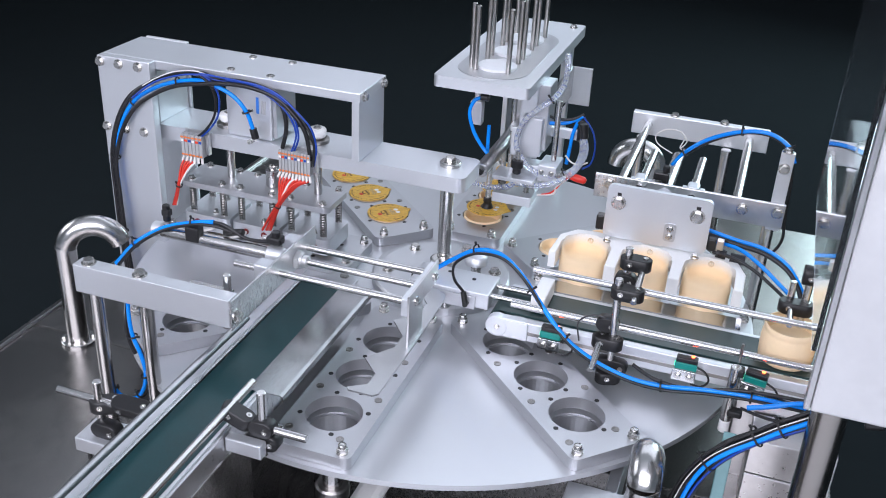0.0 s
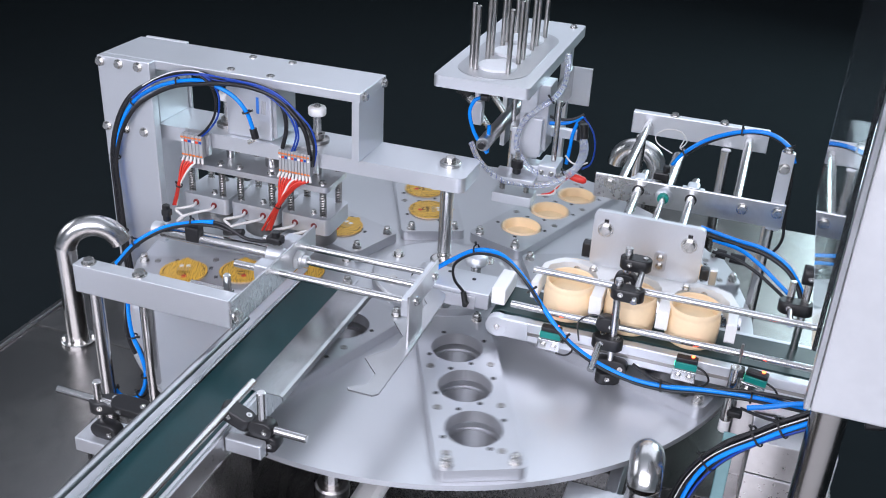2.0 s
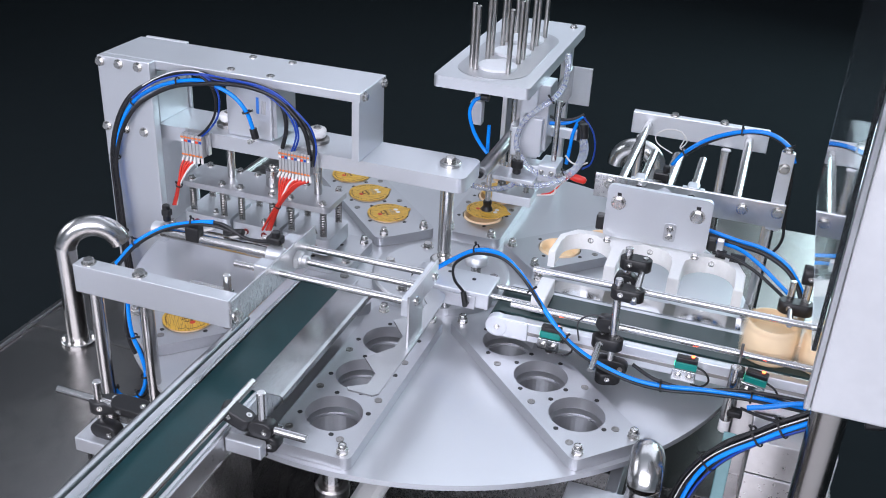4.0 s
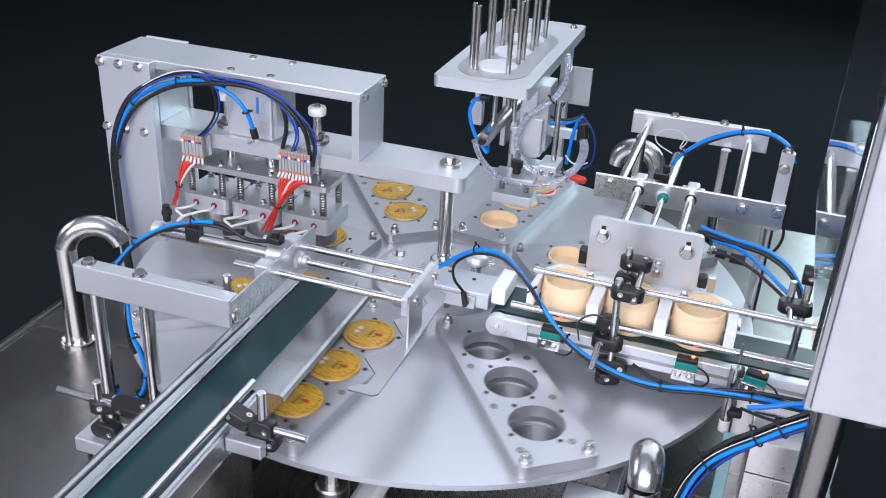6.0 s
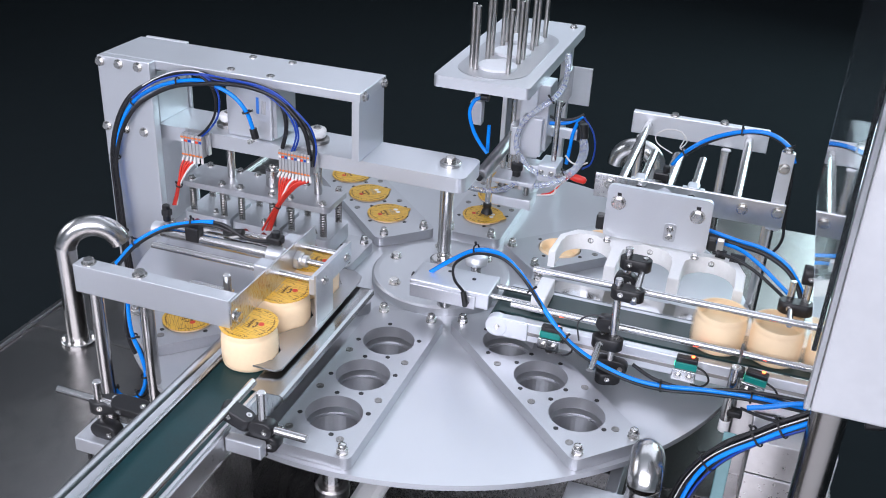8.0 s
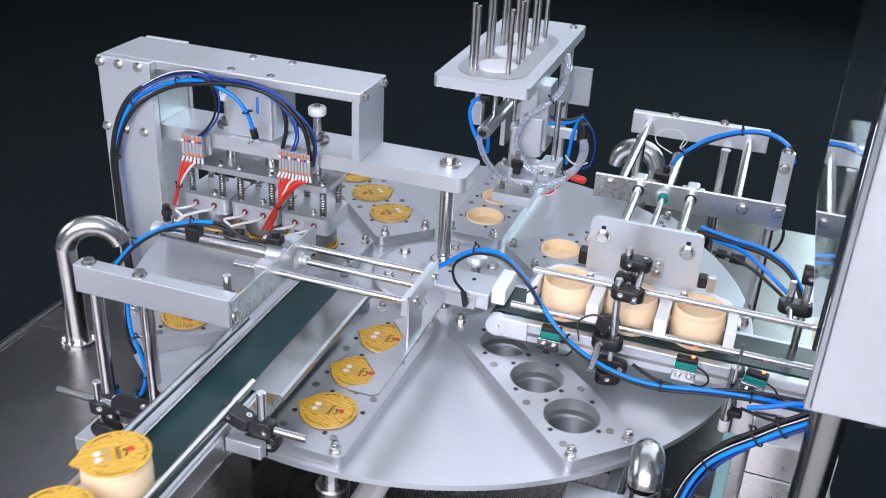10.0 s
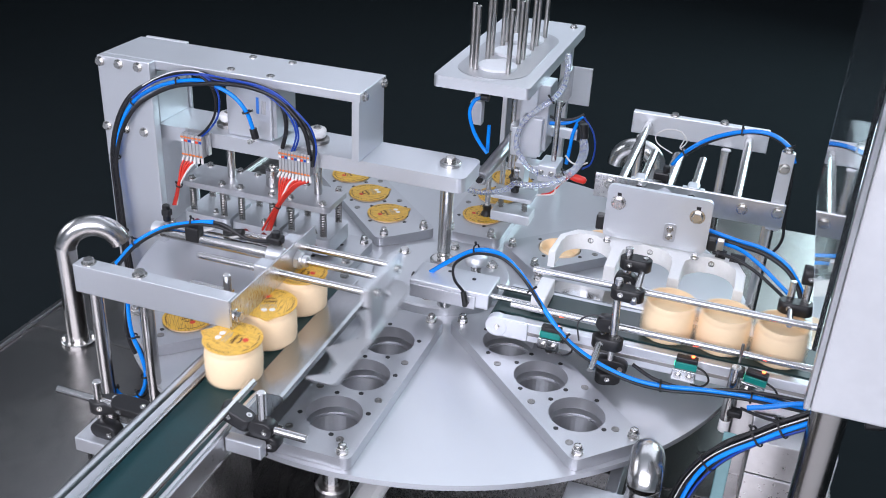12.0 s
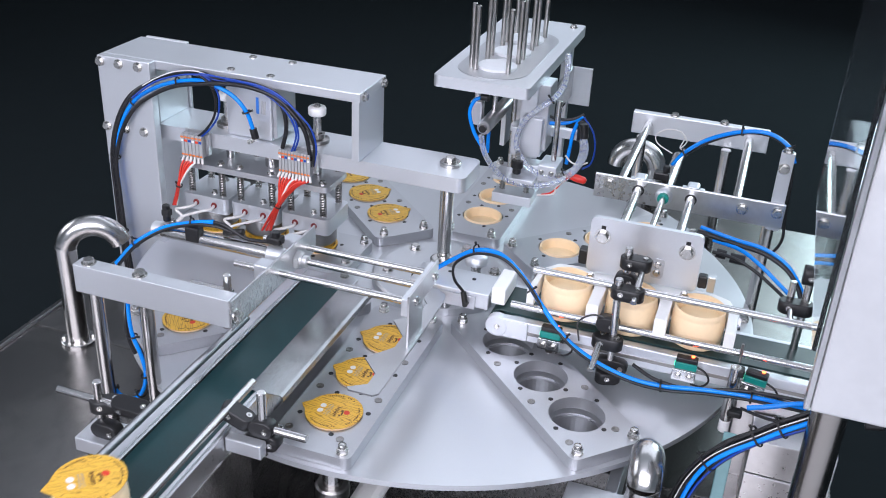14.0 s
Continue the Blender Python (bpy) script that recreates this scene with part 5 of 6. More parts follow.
    loop = [(-0.4375, -0.5, 0.135), (-0.4406, -0.5, 0.0979), (-0.4423, -0.5, 0.0189), (-0.4361, -0.5, -0.0377), (-0.4244, -0.5, -0.0823), (-0.3992, -0.5, -0.0945), (-0.3718, -0.5, -0.0756),
            (-0.3581, -0.5, -0.0338), (-0.3627, -0.5, 0.0055), (-0.3753, -0.5, 0.042), (-0.3785, -0.5, 0.0802), (-0.3766, -0.5, 0.1242)]
    bm = B(); hose(bm, loop, 0.0036, 10, 6)
    part("hose", bm, BLUE, c)
    bm = B(); hose(bm, [(x + 0.006 * math.cos(k), y + 0.004, z + 0.005 * math.sin(k)) for k, (x, y, z) in enumerate(loop)], 0.0026, 8, 6)
    part("cable", bm, RUBBER, c)
    for k in (2, 4, 6, 7, 9):
        tie(c, loop[k], loop[k + 1], 0.0074)
    bm = B(); hose(bm, [(-0.378, -0.494, 0.142), (-0.385, -0.494, 0.092), (-0.391, -0.494, 0.051), (-0.387, -0.494, 0.023), (-0.379, -0.494, 0.002)], 0.0036, 10, 6)
    part("cable", bm, RUBBER, c)
    bm = B(); hose(bm, [(-0.395, -0.6, -0.07), (-0.405, -0.6, -0.114), (-0.414, -0.6, -0.166), (-0.411, -0.6, -0.196)], 0.004, 10, 6)
    part("cable", bm, RUBBER, c)
    c = empty("cable_bundle", "thick bundle of black and blue cables tied together", "cable bundle")
    spine = [(0.532, -0.43, -0.118), (0.540, -0.43, -0.062), (0.5528, -0.43, -0.0168), (0.5715, -0.43, 0.0255), (0.5957, -0.43, 0.0588), (0.6299, -0.43, 0.0900), (0.6602, -0.43, 0.1145), (0.700, -0.43, 0.146)]
    strands = [(0.0005, -0.0105, 0.0036, BLUE), (0.0085, -0.0075, 0.0022, NAVY), (-0.006, 0.004, 0.0034, RUBBER), (0.006, 0.002, 0.0036, RUBBER), (-0.002, -0.006, 0.0034, RUBBER), (0.0065, -0.006, 0.0030, RUBBER),
               (-0.010, -0.002, 0.0030, RUBBER), (0.0115, -0.002, 0.0030, GREYCABLE), (0.003, 0.007, 0.0030, RUBBER), (-0.0065, -0.0085, 0.0009, WIRE_W), (0.0, 0.0, 0.0040, RUBBER)]
    for k, (u, v, r, mat) in enumerate(strands):
        pts = []
        for q, (x, y, z) in enumerate(spine):
            spread = 1.0 + 0.9 * max(0, 3 - q) / 3
            wave = 0.0016 * math.sin(1.7 * q + 2.1 * k)
            pts.append((x + (u + wave) * 0.80 * spread, y + v, z - (u + wave) * 0.62 * spread))
        part("blue_hose" if mat is BLUE else "cable", hose(B(), pts, r, 8, 6), mat, c)
    for q in (3, 5, 6):
        tie(c, spine[q], spine[min(q + 1, 7)], 0.0150)
    bm = B(); hose(bm, [(0.615, -0.3, 0.046), (0.645, -0.3, 0.057), (0.677, -0.3, 0.071), (0.7, -0.3, 0.078)], 0.0042, 10, 6)
    part("hose", bm, BLUE, c)
    bm = B(); hose(bm, [(0.605, -0.3, 0.043), (0.632, -0.3, 0.037), (0.663, -0.3, 0.035), (0.69, -0.3, 0.049), (0.703, -0.3, 0.066)], 0.0026, 6, 6)
    part("cable", bm, RUBBER, c)
    c = empty("cable_bundle", "blue air hoses and black connectors of the cup loader", "cable bundle")
    bm = B(); hose(bm, [(0.4, 0.22, 0.222), (0.421, 0.21, 0.256), (0.462, 0.2, 0.294), (0.521, 0.19, 0.323), (0.572, 0.18, 0.33), (0.609, 0.17, 0.313), (0.623, 0.16, 0.288)], 0.0039, 10, 6)
    part("hose", bm, BLUE, c)
    tie(c, (0.421, 0.21, 0.256), (0.462, 0.2, 0.294), 0.0074)
    tie(c, (0.521, 0.19, 0.323), (0.572, 0.18, 0.33), 0.0074)
    tie(c, (0.609, 0.17, 0.313), (0.623, 0.16, 0.288), 0.0074)
    bm = B(); hose(bm, [(0.423, 0.222, 0.249), (0.469, 0.215, 0.287), (0.527, 0.208, 0.315), (0.576, 0.201, 0.318), (0.609, 0.194, 0.298), (0.624, 0.186, 0.255), (0.628, 0.179, 0.176), (0.632, 0.172, 0.125), (0.615, 0.165, 0.088)], 0.003, 10, 6)
    part("cable", bm, RUBBER, c)
    bm = B(); hose(bm, [(0.397, 0.21, 0.249), (0.367, 0.21, 0.264), (0.361, 0.21, 0.281), (0.379, 0.21, 0.296), (0.406, 0.21, 0.296), (0.421, 0.21, 0.279), (0.412, 0.21, 0.263)], 0.0012, 6, 6)
    part("wire", bm, WIRE_W, c)
    bm = B(); hose(bm, [(0.407, 0.21, 0.298), (0.416, 0.21, 0.284), (0.41, 0.21, 0.263), (0.424, 0.21, 0.259)], 0.0012, 6, 6)
    part("wire", bm, WIRE_W, c)
    bm = B(); hose(bm, [(0.481, 0.09, 0.159), (0.545, 0.076, 0.153), (0.598, 0.062, 0.152), (0.639, 0.048, 0.139), (0.665, 0.034, 0.117), (0.687, 0.02, 0.088)], 0.0039, 10, 6)
    part("hose", bm, BLUE, c)
    bm = B(); hose(bm, [(0.508, 0.08, 0.142), (0.559, 0.06, 0.142), (0.599, 0.04, 0.128), (0.639, 0.02, 0.106), (0.678, 0, 0.085)], 0.0039, 10, 6)
    part("hose", bm, BLUE, c)
    bm = B(); hose(bm, [(0.477, 0.085, 0.151), (0.547, 0.07, 0.147), (0.601, 0.055, 0.145), (0.645, 0.04, 0.129), (0.67, 0.025, 0.105), (0.685, 0.01, 0.075)], 0.0046, 10, 6)
    part("cable", bm, RUBBER, c)
    bm = B(); hose(bm, [(0.512, 0.05, 0.132), (0.552, 0.037, 0.133), (0.591, 0.025, 0.122), (0.632, 0.013, 0.1), (0.67, 0, 0.077)], 0.0034, 10, 6)
    part("cable", bm, RUBBER, c)
    bm = B(); hose(bm, [(0.518, 0.052, 0.131), (0.536, 0.052, 0.129)], 0.009, 10, 6)
    part("connector", bm, RUBBER, c)
    bm = B(); hose(bm, [(0.544, 0.052, 0.126), (0.571, 0.052, 0.125)], 0.01, 10, 6)
    part("connector", bm, RUBBER, c)


def terminal_block(x0, x1, z0, z1, ways):
    """Terminal row on the gantry's shelf edge, with wires running down."""
    t = empty("terminal_block", "grey terminal block with orange levers and white ferrules", "terminal block", "terminal blocks")
    y = -0.0515
    bm = B(); box(bm, x0, x1 + 0.008, y - 0.004, y, z0 + 0.004, z1 + 0.006, 0.001); box(bm, x1 + 0.003, x1 + 0.010, y - 0.014, y - 0.004, z0 + 0.006, z1 + 0.002, 0.001)
    part("rail", bm, BRUSH, t)
    w = (x1 - x0) / ways
    for i in range(ways):
        a = x0 + i * w
        bm = B(); box(bm, a + 0.0004, a + w - 0.0004, y - 0.022, y - 0.0045, z0, z1, 0.0012)
        u = part("terminal", bm, GREYPL, t)
        for z in (z0 + 0.004, z1 - 0.006):
            bm = B(); box(bm, a + 0.001, a + w - 0.001, y - 0.0235, y - 0.0222, z - 0.0016, z + 0.0016)
            part("lever", bm, ORANGE, u)
        bm = B(); box(bm, a + 0.001, a + w - 0.001, y - 0.0232, y - 0.0222, z1 - 0.0155, z1 - 0.011)
        part("marker", bm, REDMARK if i % 3 == 1 else NAVY if i % 3 == 2 else PALEMARK, u)
        bm = B(); rod(bm, (a + w / 2, y - 0.018, z0 + 0.001), (a + w / 2 + 0.004 * (i - ways / 2) * 0.3, y - 0.022, z0 - 0.012), 0.0027, 8)
        part("ferrule", bm, WIRE_W, u)
    return t


def drop_wires(x0, x1, z0, end, count, seed):
    rnd = random.Random(seed)
    t = empty("wire_loom", "loom of red and white wires hanging from a terminal block", "wires", "wire looms")
    ex, ey, ez = end
    for i in range(count):
        a = x0 + (x1 - x0) * (i + 0.5) / count
        k = rnd.uniform(-0.004, 0.004)
        mx, mz = (x0 + x1) / 2 * 0.45 + ex * 0.55, z0 * 0.45 + ez * 0.55
        pts = [(a, -0.073, z0 - 0.010), (a * 0.6 + mx * 0.4, -0.080 + k, z0 - 0.024), (mx + k * 0.6, -0.088 + k, mz), (ex + k * 2, ey + k, ez)]
        bm = B(); hose(bm, pts, 0.0024, 6, 6)
        part("wire", bm, WIRE_W if i % 5 == 4 else WIRE_R, t)
    mx, mz = (x0 + x1) / 2 * 0.45 + ex * 0.55, z0 * 0.45 + ez * 0.55
    tie(t, (mx, -0.088, mz), end, 0.006)


def sensor_stand():
    s = empty("sensor_stand", "upright metal fibre sensor with clear tip on a black clamp", "sensor stand")
    bm = B(); rod(bm, (0.588, -0.250, -0.02), (0.588, -0.250, 0.085), 0.009, 16)
    part("barrel", bm, CHROME, s)
    bm = B(); rod(bm, (0.588, -0.250, -0.042), (0.588, -0.250, -0.020), 0.009, 16)
    part("tip", bm, WHITE, s)
    bm = B(); rod(bm, (0.591, -0.235, 0.085), (0.591, -0.235, 0.120), 0.0024, 10)
    part("pin", bm, DARKSTEEL, s)
    bm = B(); box(bm, 0.588, 0.602, -0.258, -0.240, 0.070, 0.084, 0.003)
    part("clamp", bm, BLACK, s)
    bm = B(); box(bm, 0.588, 0.612, -0.262, -0.244, -0.006, 0.006, 0.003)
    part("clamp", bm, BLACK, s)
    bm = B(); rod(bm, (0.588, -0.242, 0.03), (0.588, -0.215, 0.03), 0.005, 10)
    part("stub", bm, CHROME, s)


def side_boxes():
    b = empty("control_box", "pale grey sheet-metal control box below the infeed", "control box")
    bm = B(); box(bm, 0.632, 0.765, -0.298, -0.222, -0.0775, -0.012, 0.002)
    part("upper_panel", bm, BRUSH, b)
    bm = B(); box(bm, 0.632, 0.765, -0.300, -0.222, -0.15, -0.079, 0.002)
    part("lower_panel", bm, BRUSH, b)
    c = single("corner_post", box(B(), 0.588, 0.608, -0.340, -0.326, DECK_Z, 0.012, 0.002), EDGE, "pale teal acrylic corner strip below the infeed", "corner strip")
    d = empty("lift_bracket", "aluminium bracket block under the table edge", "bracket")
    bm = B(); box(bm, 0.375, 0.495, -0.520, -0.46, -0.150, -0.052, 0.002)
    part("block", bm, BLAST, d)
    bm = B(); box(bm, 0.430, 0.450, -0.459, -0.30, -0.150, -0.070, 0.002)
    part("arm", bm, BLAST, d)


def rope_loop():
    c = empty("sensor_lead", "thin grey sensor lead looped beside the guide rail", "cable")
    bm = B(); hose(bm, [(0.327, -0.222, 0.050), (0.322, -0.222, 0.085), (0.340, -0.222, 0.104), (0.362, -0.222, 0.106), (0.382, -0.222, 0.092)], 0.0016, 6)
    part("lead", bm, GREYCABLE, c)


def marked_hose(parent, pts, r):
    bm = B(); hose(bm, pts, r, 12, 6)
    t = part("tube", bm, CLEARHOSE, parent)
    path = smooth_path(pts, 10)
    turn, gone, up = [], 0.0, None
    for a, b in zip(path, path[1:]):
        d = (b - a).normalized()
        up = (up - d * up.dot(d)).normalized() if up else d.orthogonal().normalized()
        side, n = d.cross(up), max(2, int((b - a).length / 0.0016))
        for k in range(n):
            ang = 2 * math.pi * (gone + (b - a).length * k / n) / 0.013
            turn.append(a.lerp(b, k / n) + (up * math.cos(ang) + side * math.sin(ang)) * r)
        gone += (b - a).length
    part("spiral_mark", hose(B(), turn, 0.0006, 4, 1), NAVY, t)


def vacuum_hose():
    h = empty("vacuum_hose", "clear spiral-marked vacuum hose hanging in a curve", "hose")
    marked_hose(h, [(0.215, 0.24, 0.239), (0.222, 0.234, 0.211), (0.21, 0.228, 0.176), (0.179, 0.221, 0.144), (0.131, 0.215, 0.126), HOSE_END], 0.0058)
    bm = B(); hose(bm, [(0.215, 0.24, 0.239), (0.213, 0.24, 0.255), (0.211, 0.24, 0.269)], 0.0085, 12, 3)
    part("connector", bm, BLACK, h)


def swing_hose():
    """The hose's moving tail; its origin is where the tail joins the still part."""
    h = empty("hose_tail", "clear vacuum hose tail plugged into the swing shaft", "hose")
    pts = [HOSE_END, (0.060, 0.206, 0.134), (0.034, 0.202, 0.158), (0.016, 0.197, 0.190), (0.008, 0.194, 0.226)]
    marked_hose(h, [Vector(p) - Vector(HOSE_END) for p in pts], 0.0058)
    return h


HOSE_END = (0.084, 0.209, 0.126)


def lid_extras():
    l = empty("shut_off_valve", "small valve with a red lever behind the lid station", "valve")
    bm = B(); lathe(bm, [(0, 0), (0.005, 0), (0.007, 0.008), (0.0085, 0.022), (0.0075, 0.036), (0.004, 0.041), (0, 0.041)], axis((0.190, 0.235, 0.153), (0.230, 0.235, 0.147))[0], 14)
    part("lever", bm, REDCAP, l)
    bm = B(); rod(bm, (0.164, 0.240, 0.146), (0.191, 0.235, 0.153), 0.006, 10)
    part("stem", bm, BOLT, l)
    v = empty("valve_cluster", "cluster of black push-in fittings and a clamp", "fittings")
    for p, q, r in (((0.196, 0.31, 0.205), (0.196, 0.31, 0.235), 0.010), ((0.206, 0.31, 0.235), (0.190, 0.31, 0.25), 0.009), ((0.206, 0.30, 0.18), (0.208, 0.30, 0.205), 0.008)):
        bm = B(); rod(bm, p, q, r, 12)
        part("fitting", bm, BLACK, v)
    bm = B(); box(bm, 0.105, 0.200, 0.318, 0.330, 0.200, 0.222, 0.002)
    part("bracket", bm, BLAST, v)
    g = empty("guide_block", "aluminium guide block with small screws at the lid station", "guide block")
    bm = B(); box(bm, 0.125, 0.165, 0.235, 0.300, 0.128, 0.165, 0.002)
    part("body", bm, BLAST, g)
    bm = B(); box(bm, 0.068, 0.130, 0.262, 0.30, 0.140, 0.150, 0.001)
    part("arm", bm, BLAST, g)
    for x in (0.133, 0.155):
        bolt(g, at(x, 0.235, 0.150, FRONT), 0.0045, 0.003)
    bm = B(); rod(bm, (0.150, 0.27, 0.165), (0.150, 0.27, 0.30), 0.006, 12)
    part("rail", bm, CHROME, g)
    k = empty("cylinder_column", "aluminium cylinder column of the lid station", "cylinder")
    bm = B(); box(bm, 0.075, 0.120, 0.262, 0.300, 0.170, 0.255, 0.002)
    part("body", bm, BLAST, k)
    bm = B(); box(bm, 0.090, 0.128, 0.275, 0.335, 0.180, 0.326, 0.002)
    part("back", bm, PLATE, k)
    bm = B(); rod(bm, (0.070, 0.270, 0.215), (0.076, 0.270, 0.215), 0.007, 12)
    part("fitting", bm, BLACK, k)


def extras():
    cables()
    terminal_block(-0.541, -0.492, 0.181, 0.228, 6)
    terminal_block(-0.322, -0.254, 0.186, 0.232, 10)
    drop_wires(-0.541, -0.505, 0.181, (-0.560, -0.082, 0.070), 5, 3)
    drop_wires(-0.322, -0.254, 0.186, (-0.345, -0.090, 0.060), 9, 5)
    sensor_stand()
    side_boxes()
    rope_loop()
    lid_extras()
    vacuum_hose()


# ---------------------------------------------------------------- the machine's cycle
PERIOD = 3.80
START = 1.38
STARTS = [START + PERIOD * k for k in range(-9, 6)]
TURN_DELAY, TURN_TIME = 0.03, 1.09
DROP = 2.44


def ease(t, t0, t1):
    k = min(1.0, max(0.0, (t - t0) / (t1 - t0)))
    return k * k * (3 - 2 * k)


def cycle_value(t, keys):
    """A value that repeats with the cycle; keys of (phase, value), held before the first."""
    ph = (t - STARTS[0]) % PERIOD
    v = keys[-1][1]
    if ph <= keys[0][0]:
        return v if ph < keys[0][0] else keys[0][1]
    for (a, va), (b, vb) in zip(keys, keys[1:]):
        if a <= ph <= b:
            return va + (vb - va) * ease(ph, a, b)
    return keys[-1][1]


def turns_after(t, since):
    """Degrees that the table turns from the moves that start after since, up to t."""
    return sum(45 * ease(t, s + TURN_DELAY, s + TURN_DELAY + TURN_TIME) for s in STARTS if s > since)


def turned(t):
    return turns_after(t, 0.0)


GRIP = [(0.0, 0.0), (0.30, 0.0), (0.74, -LOAD_STROKE), (1.42, -LOAD_STROKE), (1.86, 0.0), (3.80, 0.0)]
PRESS = [(0.0, -0.008), (0.30, 0.0), (1.55, 0.0), (2.0, -PRESS_DROP), (3.42, -PRESS_DROP), (3.80, -0.008)]
LIFT = [(0.0, -0.13), (1.34, -0.13), (1.42, -0.072), (1.52, -0.030), (1.62, 0.010), (1.76, 0.066), (2.20, 0.066), (2.32, 0.050), (2.42, 0.011), (2.64, -0.13), (3.80, -0.13)]
PUSH = [(0.0, 0.0), (1.90, 0.0), (1.98, -0.022), (2.32, -0.146), (2.46, -0.162), (2.82, -0.162), (3.18, 0.0), (3.80, 0.0)]
ARM_TURN = [(0.0, 180), (0.24, 180), (0.32, 152), (0.42, 105), (0.52, 72), (0.62, 38), (0.74, 0), (1.74, 0), (1.82, 20), (1.92, 55),
            (2.02, 87), (2.12, 125), (2.22, 168), (2.32, 180), (3.80, 180)]
ARM_Z = [(0.0, 0.138), (0.12, 0.147), (0.22, 0.149), (0.32, 0.163), (0.42, 0.173), (0.52, 0.190), (0.62, 0.200), (0.82, 0.210), (1.16, 0.2375), (1.36, 0.2375),
         (1.52, 0.232), (1.72, 0.212), (1.82, 0.205), (1.92, 0.190), (2.02, 0.176), (2.12, 0.167), (2.22, 0.157), (2.32, 0.151), (2.52, 0.140), (2.72, 0.130),
         (3.00, 0.1225), (3.60, 0.1215), (3.80, 0.138)]
ARM_X, ARM_LENGTH = 0.0085, 0.118
STOP = [(0.0, 0.0), (0.04, 0.0), (0.30, -0.072), (2.08, -0.072), (2.28, 0.0), (3.80, 0.0)]
TAMP = [(0.0, 0.0), (2.75, 0.0), (3.05, -0.045), (3.55, -0.045), (3.75, 0.0), (3.80, 0.0)]


FIRST_FILLED = START + PERIOD              # the first move that brings full cups to the unloading station


def when_filled(t, keys):
    return cycle_value(t, keys) if t > FIRST_FILLED else keys[0][1]


def times(step=1 / 15):
    n = round(14.0 / step)
    return [i * 14.0 / n for i in range(n + 1)]


def spin(p, degrees):
    return Matrix.Rotation(radians(degrees), 4, "Z") @ Vector(p)


def cup_place(load, i, t):
    """Where the base of cup i of the set dropped at time load is, at time t."""
    x_load, r = 0.2845 + SPREAD * i, HOLES[i]
    rest, wait = 0.300 + 0.0925 * i, 0.662 + 0.0925 * i
    start = load - DROP                      # the table move before the drop
    ph = t - start
    if ph < 0.20:                            # on the infeed belt
        free = load - PERIOD
        if t < free:
            return (wait + 0.30 * (1 - ease(t, free - 1.70, free - 0.95)), IN_Y, IN_Z)
        return (max(rest, min(wait, wait - 0.43 * (t - free - 0.12))), IN_Y, IN_Z)
    if ph < DROP:                            # taken by the gripper
        k = ease(ph, 0.40, 0.74)
        y = (cycle_value(t, GRIP) + LOAD_STROKE) * 0.93 if ph > 0.74 else 0.0
        return (rest * (1 - k) + x_load * k, IN_Y + y, IN_Z)
    d = min(1.0, (t - load) / 0.125)          # falls into the table, then turns with it
    z = IN_Z * (1 - d * d) - 0.063 * d * d
    pos = spin((x_load * (1 - d) + r * d, (IN_Y + LOAD_STROKE * 0.93) * (1 - d), z), turns_after(t, load))
    arrive = start + PERIOD * 6              # start of the move that brings it to the unloading station
    if t - arrive > 1.35:
        z = max(-0.063, cycle_value(min(t, arrive + 2.15), LIFT))
        k = ease(t, arrive + 2.05, arrive + 2.25)
        run = max(0.0, t - (arrive + 2.85)) * 0.29
        pos = Vector((min(0.0, cycle_value(min(t, arrive + 2.75), PUSH) + 0.016), -r - run, z * (1 - k) + OUT_Z * k))
    return tuple(pos)


def cup_turn(load, i, t):
    """Degrees that a cup has turned; the middle cup of one set is spun as the belt takes it."""
    arrive = load - DROP + PERIOD * 6
    spun = 150 * ease(t, arrive + 2.80, arrive + 3.12) if i == 1 and arrive > 8 else 0.0
    return turns_after(t, load) + spun


def drift(t):
    """The machine's own time: its cycles are not quite even."""
    return t + float(np.interp(t, (0.0, 0.5, 1.2, 3.2, 5.3, 6.2, 12.2, 12.8, 14.0), (0.06, 0.06, 0.0, 0.0, 0.02, 0.0, 0.0, -0.02, -0.02)))


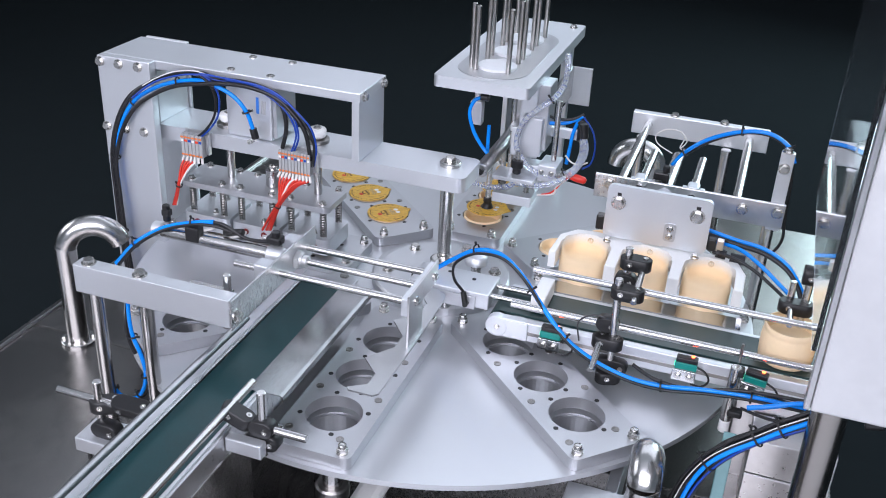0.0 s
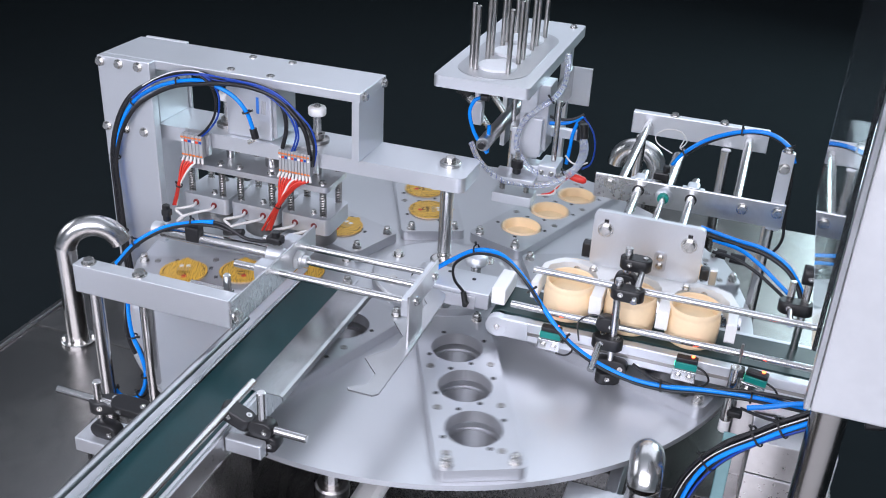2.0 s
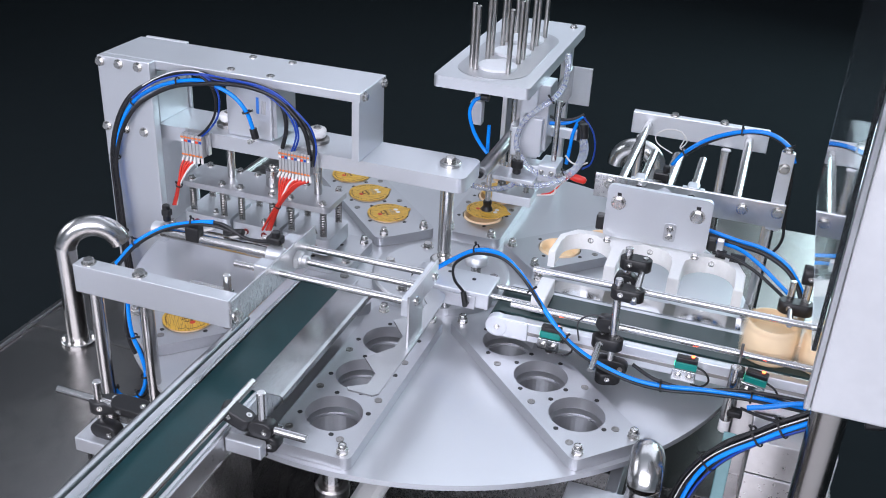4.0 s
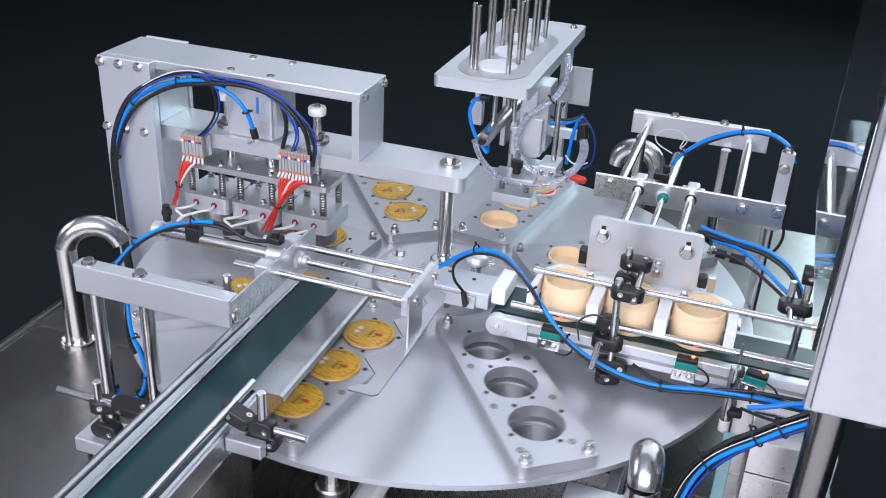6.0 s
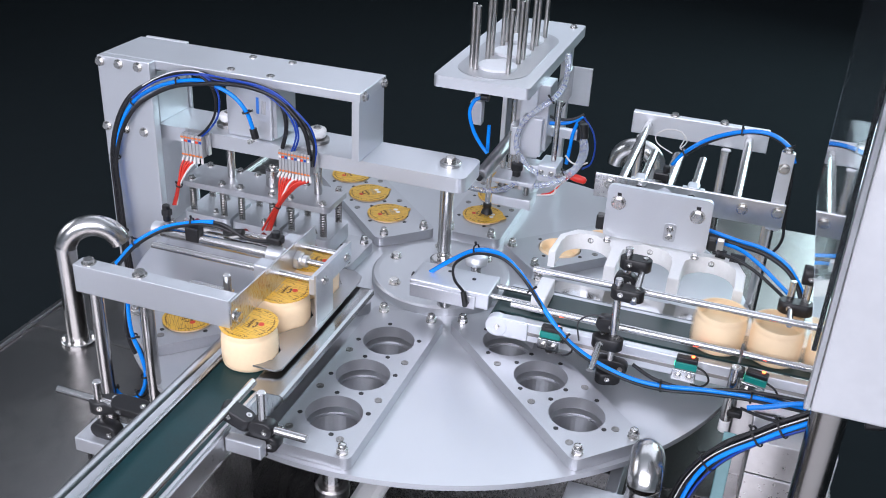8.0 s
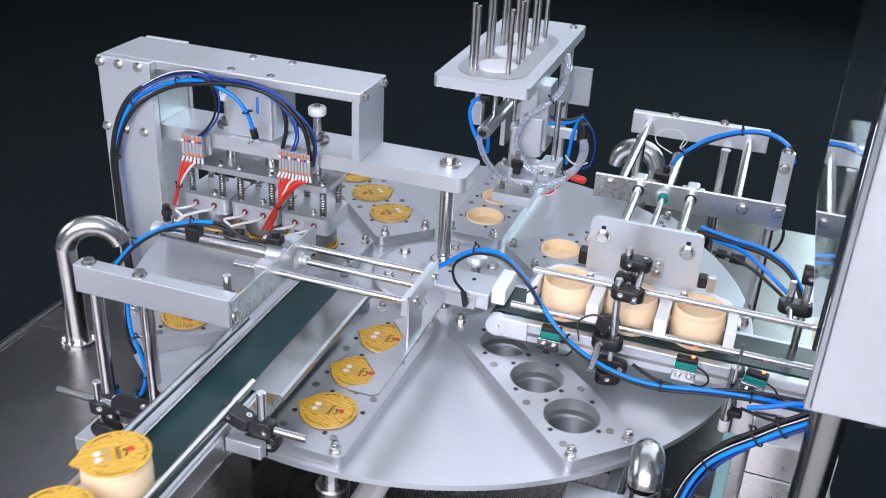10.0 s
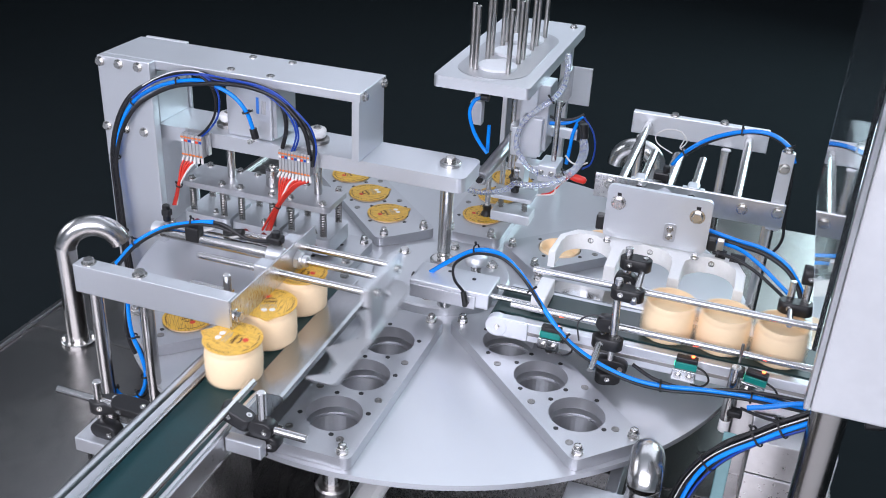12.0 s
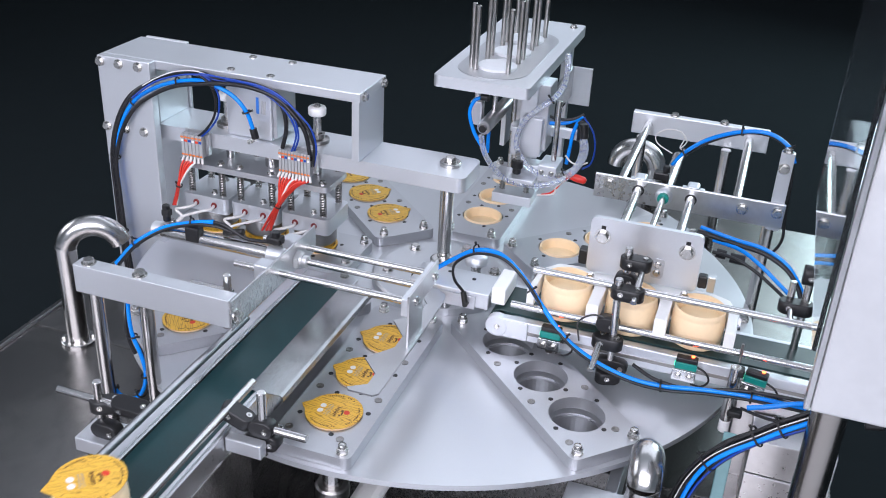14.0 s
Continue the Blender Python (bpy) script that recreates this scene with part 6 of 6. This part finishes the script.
def motions():
    ts = [(now, drift(now)) for now in times()]
    walk(TABLE, [(now, pose(0, 0, 0, 0, 0, turned(t))) for now, t in ts])
    walk(GRIPPER, [(now, pose(0, cycle_value(t, GRIP), 0)) for now, t in ts])
    walk(PRESS_HEAD, [(now, pose(0, 0, cycle_value(t, PRESS))) for now, t in ts])
    walk(LIFTER, [(now, pose(0, 0, when_filled(t, LIFT))) for now, t in ts])
    walk(PUSHER, [(now, pose(when_filled(t, PUSH), 0, 0)) for now, t in ts])
    walk(ARM, [(now, pose(ARM_X, 0, cycle_value(t, ARM_Z), 0, -cycle_value(t, ARM_TURN), 0)) for now, t in ts])
    walk(STOPPER, [(now, pose(cycle_value(t, STOP), 0, 0)) for now, t in ts])
    walk(TAMPER, [(now, pose(0, 0, cycle_value(t, TAMP))) for now, t in ts])
    rows = []
    for now, t in ts:
        rise = cycle_value(t, ARM_Z) - 0.010 - HOSE_END[2]
        rows.append((now, at(*HOSE_END, pose(0, 0, 0, 0, math.degrees(math.atan2(rise, 0.078) - math.atan2(0.100, 0.076)), 0))))
    walk(SWING, rows)
    for n in range(-4, 5):
        load = START + DROP + PERIOD * (n - 1)
        for i in range(3):
            cup = make_cup("cream-coloured round paper cup with pale filling")
            walk(cup, [(now, at(*cup_place(load, i, t), pose(0, 0, 0, 0, 0, cup_turn(load, i, t)))) for now, t in ts])
            # its lid: waits in the tray, is swung down, then stays on the cup
            if load - DROP + 3 * PERIOD > 15.2:
                continue
            lid = make_lid()
            rows = []
            place_t = load - DROP + 2 * PERIOD + 2.80
            for now, t in ts:
                if t < place_t:
                    tt = max(t, place_t - 1.2)
                    z, a = cycle_value(tt, ARM_Z), cycle_value(tt, ARM_TURN)
                    tip = Matrix.Rotation(radians(-a), 4, "Y") @ Vector((0, 0, ARM_LENGTH + 0.0005))
                    q = (ARM_X + tip.x, HOLES[i], z + tip.z)
                    rows.append((now, at(*q, pose(0, 0, 0, 0, 180 - a, 0) @ pose(0, 0, 0, 0, 0, 90))))
                else:
                    p = cup_place(load, i, t)
                    rows.append((now, at(p[0], p[1], p[2] + CUP_H, pose(0, 0, 0, 0, 0, cup_turn(load, i, t) ))))
            walk(lid, rows)


# ---------------------------------------------------------------- build
room()
machine_base()
TABLE = turntable()
fixed_hub()
press_frame()
PRESS_HEAD = press_head()
lid_magazine()
ARM = lid_arm()
TAMPER = tamp_head()
discharge_conveyor()
guide_rails()
slide_plate()
pusher_mount()
PUSHER = pusher()
LIFTER = lifter()
lift_housing()
infeed_conveyor()
infeed_guides()
photo_sensor(0.279, IN_Y - 0.077, IN_Z - 0.012, 0)
photo_sensor(0.510, IN_Y - 0.078, IN_Z - 0.012, 0)
photo_sensor(0.622, IN_Y - 0.085, IN_Z - 0.006, -12)
stop_cylinder()
STOPPER = stop_block()
loader_frame()
GRIPPER = gripper()
guard()
gooseneck(-0.6535, -0.314, 0.0205, 0.052, 32, 0.104, 2.85)
gooseneck(0.490, -0.50, 0.0255, 0.032, 95, 0.030)
gooseneck(0.335, 0.62, 0.0235, 0.050, 175, 0.090)
extras()
SWING = swing_hose()
bm_fill = B()
lathe(bm_fill, [(0.0379, 0.0445), (0.030, 0.0435), (0, 0.0432)], UP, 32)
CUP_ME = (cup_mesh(), mesh_of(bm_fill, "filling", FILLING))
LID_ME = lid_parts()
motions()
